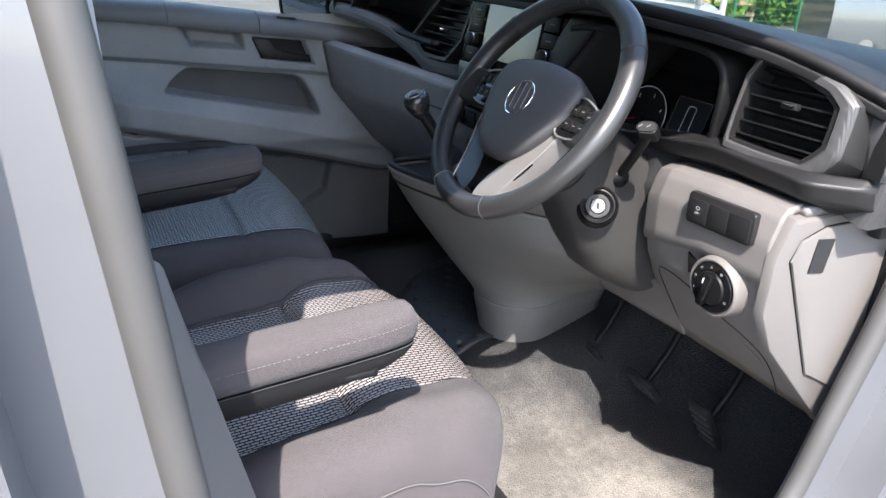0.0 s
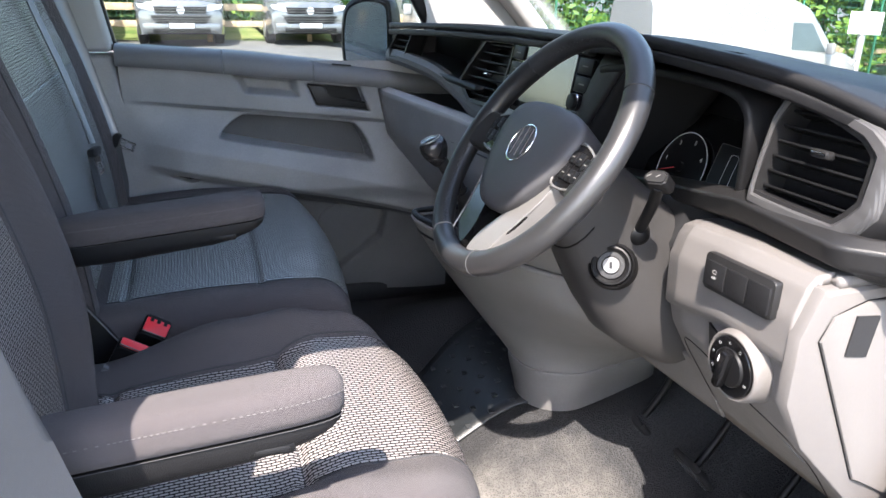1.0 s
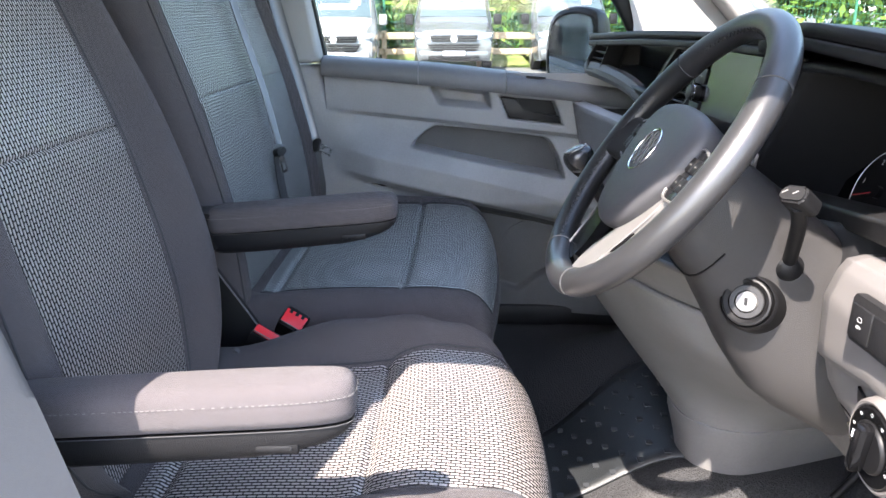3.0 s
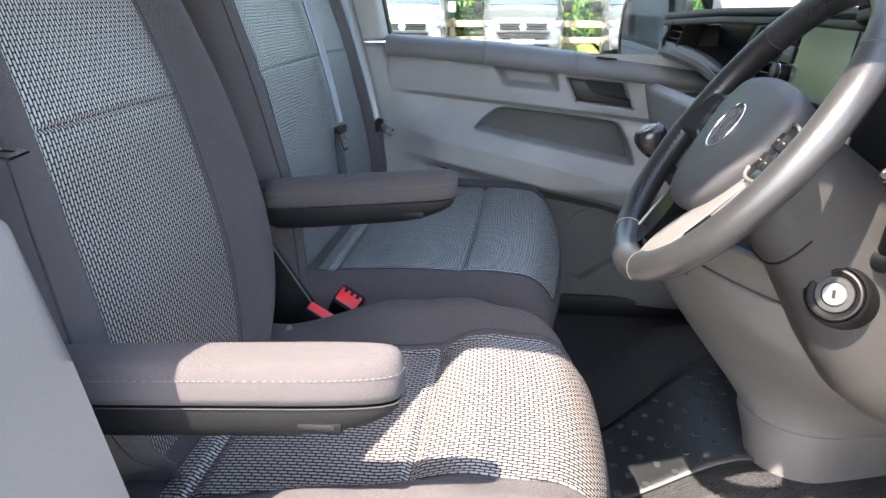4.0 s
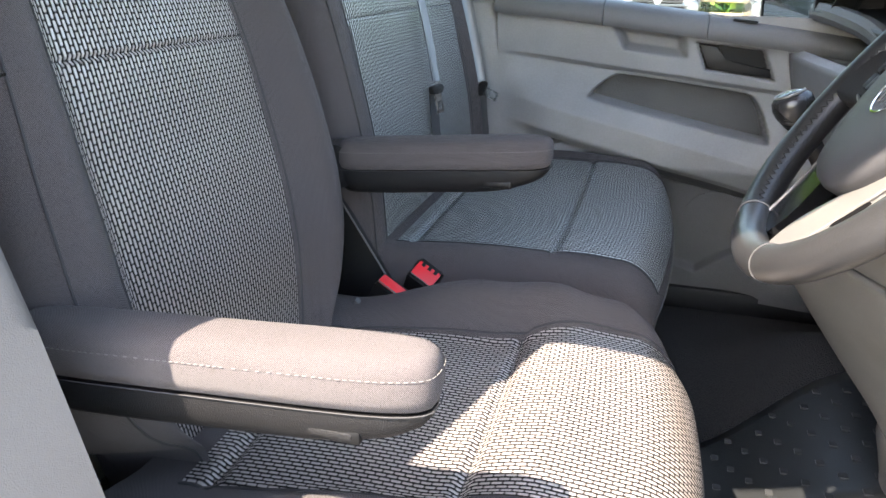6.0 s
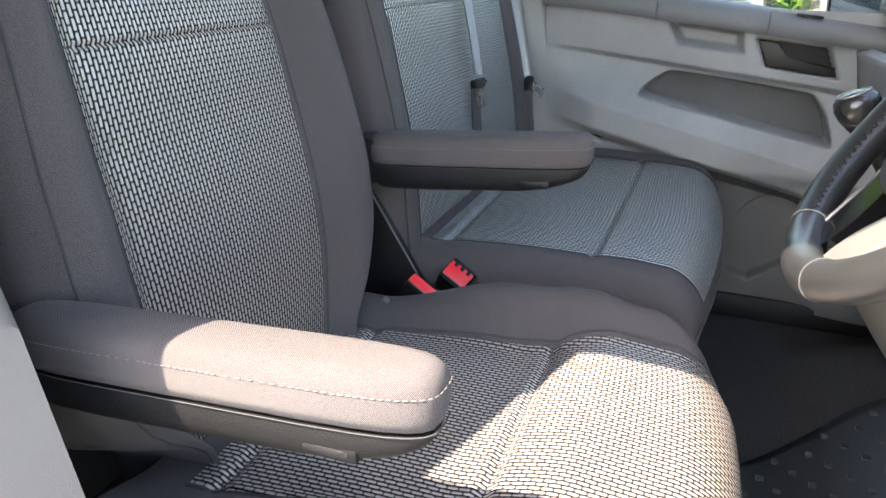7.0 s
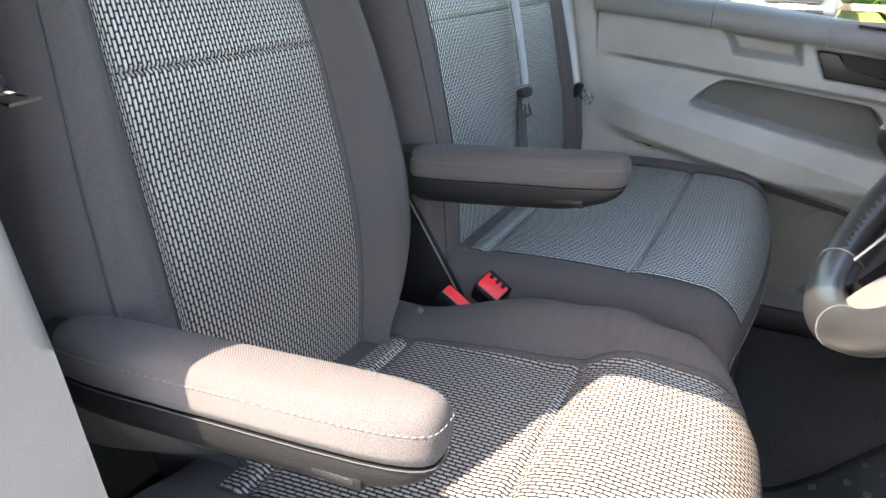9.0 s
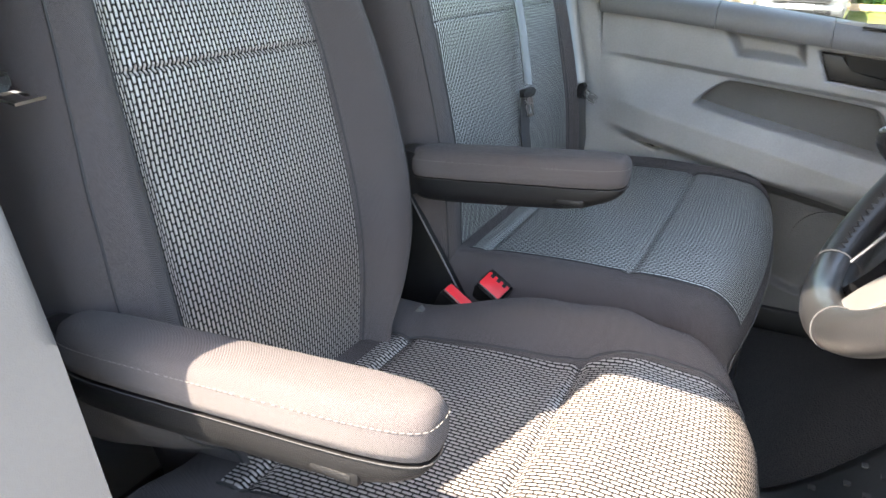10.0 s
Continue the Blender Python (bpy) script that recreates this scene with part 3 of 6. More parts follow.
prism("speaker_grille", circle(0.075, 40), 0.006, frame_of((0.545, 2.0455, 0.885), (1, 0, 0), (0, 0, 1)), M["door_low"], door, "round moulded speaker cover", 0.004)
prism("lever_slot", SLOT, 0.002, frame_of((0, 2.024, 0), (1, 0, 0), (0, 0, 1)), M["black"], door, "small dark slot")
pane = prism("pane", [(0.01, 1.36), (0.86, 1.30), (0.78, 1.50), (0.56, 1.80), (0.46, 1.86), (-0.08, 1.86)], 0.004, frame_of((0, 2.085, 0), (1, 0, 0), (0, 0, 1)), M["glass"], door, "clear side window")
pane.visible_shadow = False
line = smooth_line([(0.86, 2.07, 1.30), (0.80, 2.07, 1.47), (0.66, 2.06, 1.68), (0.52, 2.05, 1.83), (0.40, 2.05, 1.86), (0.1, 2.05, 1.87), (-0.09, 2.05, 1.87)], 6)
loft("window_frame", sweep(line, rounded(0.045, 0.03, 0.01), False, Vector((0, 1, 0))), M["black"], door, "black rubber window frame", True, 50)
line = [Vector((-0.005, 2.07, 1.385)), Vector((-0.045, 2.065, 1.60)), Vector((-0.10, 2.05, 1.87))]
loft("rear_window_seal", sweep(line, rounded(0.02, 0.03, 0.006), False, Vector((0, 1, 0))), M["black"], door, "", True, 50)

# ---- passenger door mirror ----
mirror = thing("door_mirror", "black passenger door mirror with a large upright glass", "mirror")
MIRROR = frame_of((0.665, 2.21, 1.395), (0.80, -0.60, 0), (0.03, 0.02, 1))
shell = [(-0.080, 0.045), (-0.066, 0.096), (-0.020, 0.121), (0.045, 0.120), (0.075, 0.088), (0.077, -0.080), (0.050, -0.117), (-0.025, -0.119), (-0.066, -0.092), (-0.081, -0.030)]
shell = [(p.x, p.y) for p in smooth_line([(x, y, 0) for x, y in shell], 4, True)]
rings = [[MIRROR @ Vector((x * k, y * k, z)) for x, y in shell] for z, k in ((0.012, 0.84), (0.016, 0.90), (0.010, 0.99), (0.0, 1.02), (-0.04, 1.0), (-0.08, 0.86), (-0.10, 0.6))]
loft("housing", rings, M["black"], mirror, "black mirror housing")
prism("glass", [(x * 0.83, y * 0.85) for x, y in shell], 0.003, MIRROR @ pose(0, 0, 0.0135), M["mirror"], mirror, "reflecting mirror glass")
tube("arm", smooth_line([(0.73, 2.17, 1.33), (0.80, 2.14, 1.31), (0.86, 2.10, 1.32)], 4), 0.035, M["black"], mirror)


# ---- seats ----
LEAN = radians(15.6)
OUTWAY = Vector((math.cos(LEAN), 0, math.sin(LEAN)))


BACK_CURVE = [(p.x, p.y) for p in smooth_line([(0.90, -0.026, 0), (1.03, -0.034, 0), (1.14, -0.043, 0), (1.24, -0.061, 0), (1.37, -0.094, 0), (1.50, -0.134, 0), (1.62, -0.172, 0), (1.80, -0.235, 0)], 6)]


class Seat:
    """Shape of one seat: a cushion and a reclined back, each with a patterned middle and plain bolsters."""

    def __init__(self, mid, half, inset, front, top, foot, back_half, back_inset, hump):
        self.mid, self.half, self.inset, self.front, self.top = mid, half, inset, front, top
        self.foot, self.back_half, self.back_inset, self.hump = Vector(foot), back_half, back_inset, hump

    def cushion_run(self, s):
        """Along the cushion, s metres from its rear: x and height, round the front edge."""
        f, t, r = self.front, self.top, 0.075
        flat = f - r
        rise = 0.012 * math.sin(min(1.0, max(0.0, (s) / flat)) * math.pi * 0.9)
        if s <= flat:
            return s, t - 0.012 + rise + self.roll * step(0.22, 0.34, s)
        a = min((s - flat) / r, math.pi / 2 + 0.15)
        z0 = t - 0.012 + 0.012 * math.sin(0.9 * math.pi) + self.roll
        return flat + r * math.sin(a), z0 - r * (1 - math.cos(a))

    def across(self, v, half, inset, hump):
        """Height over the middle at v metres off the centre line."""
        a = abs(v)
        up = hump * step(inset - 0.02, inset + (half - inset) * 0.55, a)
        edge = max(0.0, (a - (half - 0.05)) / 0.05)
        return up - 0.05 * (1 - math.sqrt(max(0.0, 1 - min(1.0, edge) ** 2)))

    def cushion(self, s, v, lift=0.0):
        x, z = self.cushion_run(s)
        k = (1 - self.fade * step(self.front - 0.25, self.front - 0.10, s)) * (1 - self.low_rear * step(0.20, 0.0, s))
        wide = self.edge(s, v)
        z += self.across(v, self.half, wide, self.hump * k) + lift
        if abs(v) < wide + 0.01:
            for at in self.folds:
                z -= 0.007 * math.exp(-((s - at) / 0.007) ** 2)
            z += 0.004 * math.cos(min(1.0, abs(v) / wide) * math.pi / 2)
        curve = (0.03 * (v / self.half) ** 2 + self.corner * max(0.0, (abs(v) / self.half - 0.45) / 0.55) ** 2) * step(0.2, self.front, s)
        return (x - curve, self.mid + v, z)

    folds = (0.03, 0.262)
    roll, fade, corner, low_rear = 0.008, 0.6, 0.0, 0.0
    near_edge = far_edge = ()

    def edge(self, s, v):
        """Half-width of the patterned panel at s, on the side that v names."""
        line = self.near_edge if v < 0 else self.far_edge
        return lin(line, s) if line else self.inset * self.spread(s, v)

    back_shift = 0.0
    wide = 0.90

    def spread(self, s, v=1.0):
        """The patterned panel grows wider towards the front edge, on its inner side."""
        if v < 0:
            return 1.0
        return 1.0 + (self.half * self.wide / self.inset - 1.0) * step(0.235, self.front - 0.02, s) ** 0.8

    def back(self, h, v, lift=0.0):
        w = self.back_width(h)
        a = abs(v)
        if a > self.back_inset:
            a = self.back_inset + (a - self.back_inset) * lin(self.tuck, h)
        vv = math.copysign(a, v) * w / self.back_half
        out = self.across(v, self.back_half, self.back_inset, 0.040 * step(1.0, 0.35, h) + 0.006 if self.back_half < 0.3 else 0.022)
        if abs(v) < self.back_inset + 0.01:
            k = step(self.back_inset + 0.008, self.back_inset - 0.03, abs(v))
            out -= k * 0.003 * math.exp(-((h - 0.386) / 0.0022) ** 2)
            out += k * 0.006 * step(0.28, 0.384, h) * step(0.60, 0.386, h)
        z = self.foot.z + h * 0.966
        p = Vector((lin(BACK_CURVE, z - self.foot.z + 1.0) + self.foot.x, 0, z)) + OUTWAY * (out + lift)
        return (p.x, self.mid + vv - self.trim * step(self.back_inset, self.back_half, v), p.z)

    trim = 0.0
    tuck = ((-0.1, 1.0), (0.75, 1.0))

    def back_width(self, h):
        return self.back_half * lin(self.flare, h)

    flare = ((-0.1, 0.74), (0.0, 0.86), (0.06, 0.93), (0.12, 0.97), (0.20, 0.985), (0.30, 0.975), (0.38, 0.95), (0.55, 0.86), (0.75, 0.80))


def build_seat(seat, owner, cloth, cushion_label, back_label):
    hs = np.linspace(-0.06, 0.74, 60)
    vs = np.sin(np.linspace(-math.pi / 2, math.pi / 2, 41)) * seat.back_half

    def back_ring(h):
        fr = [Vector(seat.back(h, v)) for v in vs]
        re = [p - OUTWAY * (0.105 + seat.across(v, seat.back_half, seat.back_inset, 0.02)) for v, p in zip(vs[::-1][2:-2], fr[::-1][2:-2])]
        return fr + re

    rest = loft("backrest", [back_ring(h) for h in hs], M["twill"], owner, back_label, True, 60)
    hi = np.unique(np.concatenate([np.linspace(-0.02, 0.735, 130), np.linspace(0.374, 0.398, 17)]))
    vi = np.linspace(-seat.back_inset, seat.back_inset, 41)
    sheet("insert", lambda h, v: seat.back(h, v + seat.back_shift, 0.0022 - 0.004 * step(seat.back_inset * 0.965, seat.back_inset, abs(v))), hi, vi, cloth, rest, "patterned grey woven panel", uv=lambda h, v: (h, v + 0.003 * math.sin(h * 7)))
    for s in (-1, 1):
        tube("seam", [Vector(seat.back(h, s * (seat.back_inset + 0.002) + seat.back_shift, 0.0005)) for h in np.linspace(-0.02, 0.73, 40)], 0.0016, M["seam"], rest, n=6)
        tube("side_seam", [Vector(seat.back(h, s * seat.back_half * 0.93, 0.0006)) for h in np.linspace(-0.02, 0.73, 40)], 0.0013, M["seam"], rest, n=6)
    tube("cross_seam", [Vector(seat.back(0.386, v + seat.back_shift, 0.001)) for v in np.linspace(-0.985, 0.985, 30) * seat.back_inset], 0.0014, M["seam"], rest, n=5)
    end = seat.front + 0.045
    ss = np.concatenate([np.linspace(-0.05, seat.front - 0.08, 50), np.linspace(seat.front - 0.07, end, 16)])
    vs2 = np.sin(np.linspace(-math.pi / 2, math.pi / 2, 45)) * seat.half
    low = seat.top - 0.135

    def cushion_ring(s):
        fr = [Vector(seat.cushion(s, v)) for v in vs2]
        sides = [Vector((p.x - 0.03 * step(0.3, seat.front, s), p.y, low)) for p in (fr[-1], fr[0])]
        bulge = [Vector((p.x, p.y + q, (p.z * 0.4 + low * 0.6))) for p, q in ((fr[-1], 0.004), (fr[0], -0.004))]
        return fr + [bulge[0], sides[0], sides[1], bulge[1]]

    pad = loft("cushion", [cushion_ring(s) for s in ss], M["twill"], owner, cushion_label, True, 60)
    si = np.linspace(0.0, end - 0.03, 170)
    vi = np.linspace(-seat.inset, seat.inset, 51)
    sheet("insert", lambda s, v: seat.cushion(s, v / seat.inset * seat.edge(s, v), 0.0022 - 0.004 * step(seat.inset * 0.965, seat.inset, abs(v))), si, vi, cloth, pad, "patterned grey woven panel", uv=lambda s, v: (s + 0.004 * math.sin(v * 9), v / seat.inset * seat.edge(s, v)))
    for at in seat.folds:
        tube("cross_seam", [Vector(seat.cushion(at, 0.98 * k * seat.edge(at, k), 0.0012)) for k in np.linspace(-1, 1, 30)], 0.0014, M["seam"], pad, n=5)
    for s in (-1, 1):
        tube("seam", [Vector(seat.cushion(u, s * (seat.edge(u, s) + 0.002), 0.0010)) for u in np.linspace(0.0, end - 0.03, 40)], 0.0016, M["seam"], pad, n=6)
    for side in (-1, 1):
        line = [Vector(seat.cushion(u, side * seat.half)) + Vector((0, side * 0.0035, -0.012)) for u in np.linspace(0.0, seat.front + 0.02, 40)]
        tube("piping", line, 0.0011, M["piping"], pad, "pale seam thread", 5)
    line = [Vector(seat.cushion(end - 0.002, v)) + Vector((0.0012, 0, -0.002)) for v in np.linspace(-0.97, 0.97, 40) * seat.half]
    tube("piping", line, 0.0011, M["piping"], pad, "pale seam thread", 5)
    return rest, pad


def armrest(owner, y, x0, x1, z, width, label, up_material, rise):
    """A padded top on a moulded shell with a release button underneath."""
    n = 26
    half = width / 2

    def outline(k, grow=0.0):
        out = []
        L, h = x1 - x0, half + grow
        for i in range(n):
            a = 2 * math.pi * i / n
            c, s = math.cos(a), math.sin(a)
            px = math.copysign(abs(c) ** 0.34, c)
            py = math.copysign(abs(s) ** 0.55, s)
            out.append(((x0 + x1) / 2 + px * (L / 2 + grow), y + py * h))
        return out

    def ring(zz, grow):
        return [Vector((px, py, zz - rise * (x1 - px))) for px, py in outline(1, grow)]

    pad = loft("armrest", [ring(z + a, g) for a, g in ((-0.038, -0.005), (-0.036, -0.001), (-0.028, 0.0010), (-0.016, 0.0008), (-0.010, 0.0), (-0.005, -0.0025), (-0.001, -0.006), (0.0012, -0.012), (0.0022, -0.022))], up_material, owner, label, True, 70)

    def low_ring(k):
        g = lin([(0, -0.002), (0.2, -0.0015), (0.75, -0.004), (1.0, -0.013)], k)
        pts = outline(1, g)
        drop = 0.033
        return [Vector((px - 0.022 * k * k * step(x1 - 0.07, x1, px), py, z - rise * (x1 - px) - 0.0395 - k * drop * (0.72 + 0.28 * step(x1 + 0.01, x1 - 0.14, px)))) for px, py in pts]

    loft("shell", [low_ring(k) for k in (0, 0.02, 0.2, 0.5, 0.8, 0.95, 1.0)], M["dark"], pad, "dark grey moulded underside", True, 60)
    box("release_button", (x1 - 0.068, y - half + 0.0085, z - 0.057 - rise * 0.068), (0.032, 0.012, 0.007), M["dark"], pad, bevel=0.002)
    box("button_recess", (x1 - 0.068, y - half + 0.0095, z - 0.057 - rise * 0.068), (0.042, 0.012, 0.012), M["black"], pad, bevel=0.003)
    pts = [Vector((px, py, z - 0.013 - rise * (x1 - px))) for px, py in outline(1, 0.0012)]
    bm = bmesh.new()
    dense = smooth_line(pts, 40, True)
    length = 0.0
    for a, b in zip(dense, dense[1:]):
        length += (b - a).length
        if length > 0.0046:
            length = 0.0
            way = (b - a).normalized()
            one = bmesh.ops.create_cube(bm, size=1.0)["verts"]
            bmesh.ops.scale(bm, vec=(0.0027, 0.0006, 0.0006), verts=one)
            bmesh.ops.transform(bm, matrix=Matrix.Translation(a) @ way.to_track_quat("X", "Z").to_matrix().to_4x4(), verts=one)
    tagged(part("stitching", bm, M["stitch"], pad, "pale top stitching"), kind="stuff")
    tube("split_seam", [Vector((px, py, z - 0.0385 - rise * (x1 - px))) for px, py in outline(1, 0.0002)], 0.0005, M["seam"], pad, n=5, loop=True)
    hinge = loft("hinge", [[Vector((x0 - 0.005 + 0.040 * math.cos(a), yy, z - 0.060 + 0.032 * math.sin(a))) for a in np.linspace(0, 2 * math.pi, 21)[:-1]] for yy in (y - half * 0.7, y + half * 0.7)], M["dark_grey"], pad)
    return pad


driver = thing("driver_chair", "charcoal cloth driver seat with patterned grey centre and two armrests", "car seat", "front seats", at=(0.2, 0.891, FLOOR))
shape = Seat(0.891, 0.283, 0.180, 0.482, 1.003, (0.0, 0, 1.0), 0.252, 0.165, 0.055)
shape.roll, shape.fade, shape.corner, shape.low_rear = 0.026, 0.42, 0.055, 0.75
shape.near_edge = ((0.0, 0.175), (0.08, 0.171), (0.26, 0.146), (0.36, 0.143), (0.53, 0.130))
shape.far_edge = ((0.0, 0.165), (0.10, 0.168), (0.20, 0.172), (0.265, 0.178), (0.30, 0.190), (0.36, 0.200), (0.53, 0.200))
shape.back_shift = -0.009
shape.tuck = [(p.x, p.y) for p in smooth_line([(-0.06, 0.02, 0), (0.0, 0.08, 0), (0.02, 0.34, 0), (0.045, 0.70, 0), (0.08, 0.95, 0), (0.12, 1.08, 0), (0.20, 1.15, 0), (0.30, 1.11, 0), (0.46, 1.0, 0), (0.75, 1.0, 0)], 5)]
build_seat(shape, driver, M["cloth"], "sunlit seat cushion with charcoal bolsters", "upright charcoal backrest")
armrest(driver, 0.622, -0.045, 0.284, 1.232, 0.051, "padded outer armrest in sunlight", M["twill"], 0.068)
armrest(driver, 1.186, -0.035, 0.266, 1.247, 0.062, "padded inner armrest in shade", M["twill"], 0.085)
loft("base", [[Vector((x, y, z)) for x, y in ((0.46 - q, 0.62 + q), (0.46 - q, 1.16 - q), (-0.05, 1.16 - q), (-0.05, 0.62 + q))] for z, q in ((FLOOR, 0.03), (0.80, 0.01), (0.87, 0.0))], M["dark_grey"], driver, "dark moulded seat base")
loft("side_valance", [[Vector((x, y, z)) for x, y in ((0.47, 0.600), (0.47, 0.625), (-0.04, 0.625), (-0.04, 0.600))] for z in (0.74, 0.80, 0.885)], M["grey"], driver)

bench = thing("passenger_bench", "two-place charcoal passenger bench with patterned grey centre", "bench", "front seats", at=(0.2, 1.615, FLOOR))
shape2 = Seat(1.618, 0.385, 0.303, 0.445, 1.036, (0.008, 0, 1.0), 0.395, 0.292, 0.014)
shape2.wide, shape2.trim = 0.765, 0.050
shape2.flare = ((-0.1, 1.0), (0.75, 1.0))
build_seat(shape2, bench, M["cloth_shaded"], "wide bench cushion in shade", "wide charcoal bench backrest")
loft("base", [[Vector((x, y, z)) for x, y in ((0.42 - q, 1.26 + q), (0.42 - q, 1.97 - q), (-0.05, 1.97 - q), (-0.05, 1.26 + q))] for z, q in ((FLOOR, 0.03), (0.80, 0.01), (0.905, 0.0))], M["dark_grey"], bench, "dark moulded seat base")
loft("front_skirt", [[Vector((x, y, z)) for x, y in ((0.425, 1.25), (0.425, 1.98), (0.405, 1.98), (0.405, 1.25))] for z in (0.80, 0.85, 0.915)], M["dark"], bench)

# black plate over the bench's near side, below the backrest
prism("side_plate", [(-0.16, 1.16), (-0.075, 1.16), (-0.040, 1.104), (0.034, 0.985), (0.050, 0.94), (0.050, 0.80), (-0.16, 0.80)], 0.012, frame_of((0, 1.2275, 0), (1, 0, 0), (0, 0, 1)), M["black"], bench, "black plate on the bench's near side", 0.002)


# ---- dashboard ----
dash = thing("dashboard", "charcoal and grey plastic van dashboard with screen and vents", "dashboard", at=(1.0, MID, 1.0))


def lip(y):
    """The rear edge of the dash top: x and z along the width."""
    x = lin([(0.50, 0.80), (0.62, 0.775), (0.72, 0.745), (0.90, 0.735), (1.06, 0.745), (1.14, 0.80), (1.45, 0.785), (1.70, 0.735), (2.00, 0.675)], y)
    z = lin([(0.50, 1.425), (0.58, 1.452), (0.65, 1.470), (0.72, 1.482), (0.90, 1.492), (1.04, 1.484), (1.14, 1.468), (1.45, 1.464), (1.70, 1.458), (2.00, 1.442)], y)
    return x, z


def dash_top(u, v):
    y = 0.505 + u * 1.50
    x0, z0 = lip(y)
    hood = step(0.60, 0.74, y) * step(1.14, 1.02, y)
    x = x0 + v * (1.40 - x0)
    z = z0 + 0.010 * math.sin(min(1.0, v * 2.2) * math.pi / 2) * (1 - 0.4 * hood) - 0.13 * v ** 1.6 - 0.012 * hood * math.sin(v * math.pi)
    return (x, y, z)


top = sheet("top_pad", dash_top, np.linspace(0, 1, 90), np.concatenate([np.linspace(0, 0.1, 6), np.linspace(0.14, 1, 20)]), M["dark"], dash, "black grained dash top", solid=0.014)
# front edge bead of the top pad
bead = [Vector((lip(y)[0] + 0.004, y, lip(y)[1] - 0.008)) for y in np.linspace(0.505, 2.005, 80)]
loft("edge_bead", sweep(bead, rounded(0.010, 0.014, 0.004)), M["dark"], dash, "", True, 60)


def face(name, rows, material, owner, label="", n=8, solid=0.012, steps=None):
    """A surface through section lines: rows of (y, [(x, z), ...]) from top to bottom, smooth from row to row."""
    ys = [r[0] for r in rows]
    secs = np.array([r[1] for r in rows], dtype=float)
    m = secs.shape[1]

    def f(u, v):
        y = ys[0] + u * (ys[-1] - ys[0])
        k = v * (m - 1)
        i = min(int(k), m - 2)
        t = k - i
        a = [np.interp(y, ys, secs[:, i, c]) for c in (0, 1)]
        b = [np.interp(y, ys, secs[:, i + 1, c]) for c in (0, 1)]
        return (a[0] + (b[0] - a[0]) * t, y, a[1] + (b[1] - a[1]) * t)

    return sheet(name, f, np.linspace(0, 1, steps or 40), np.linspace(0, 1, (m - 1) * n + 1), material, owner, label, solid=solid)


# core that closes the dash behind all the faces
loft("core", [[Vector((x, y, z)) for x, z in ((0.93, 1.44), (1.36, 1.36), (1.36, 1.10), (0.93, 1.08))] for y in (0.52, 1.1, 2.0)], M["black"], dash)
# passenger side: upper face with shelf, padded band, open tray, grey lower face
face("shelf_back", [(1.46, [(0.90, 1.462), (0.90, 1.36)]), (2.0, [(0.80, 1.448), (0.80, 1.34)])], M["black"], dash)
BAND = smooth_line([(0.678, 2.005, 1.374), (0.700, 1.90, 1.370), (0.732, 1.76, 1.354), (0.757, 1.66, 1.322), (0.772, 1.59, 1.290), (0.79, 1.52, 1.288), (0.80, 1.42, 1.296), (0.80, 1.30, 1.300)], 6)
loft("padded_band", sweep(BAND, [(-0.012, -0.016), (0.006, -0.018), (0.013, -0.006), (0.013, 0.006), (0.006, 0.018), (-0.010, 0.018)]), M["door_low"], dash, "dark grey chamfered band under the shelf", True, 22)
face("shelf_floor", [(1.56, [(0.76, 1.335), (0.92, 1.35)]), (2.0, [(0.68, 1.365), (0.82, 1.37)])], M["black"], dash)
face("tray", [(1.40, [(0.82, 1.262), (0.95, 1.262)]), (2.0, [(0.71, 1.262), (0.85, 1.262)])], M["black"], dash)
face("tray_back", [(1.40, [(0.95, 1.31), (0.95, 1.262)]), (2.0, [(0.84, 1.33), (0.84, 1.262)])], M["black"], dash)
face("glovebox", [(1.33, [(0.805, 1.272), (0.785, 1.262), (0.80, 1.15), (0.86, 1.02), (0.98, 0.90)]), (1.65, [(0.755, 1.280), (0.735, 1.270), (0.745, 1.16), (0.83, 1.02), (0.95, 0.90)]), (1.99, [(0.660, 1.296), (0.640, 1.286), (0.665, 1.17), (0.77, 1.02), (0.92, 0.90)])], M["door_grey"], dash, "grey glovebox lid")
line = [Vector((lin([(1.33, 0.786), (1.65, 0.737), (1.99, 0.652)], y) + 0.006, y, lin([(1.33, 1.20), (1.99, 1.215)], y))) for y in np.linspace(1.34, 1.985, 20)]
tube("lid_gap", line, 0.0022, M["black"], dash, n=6)


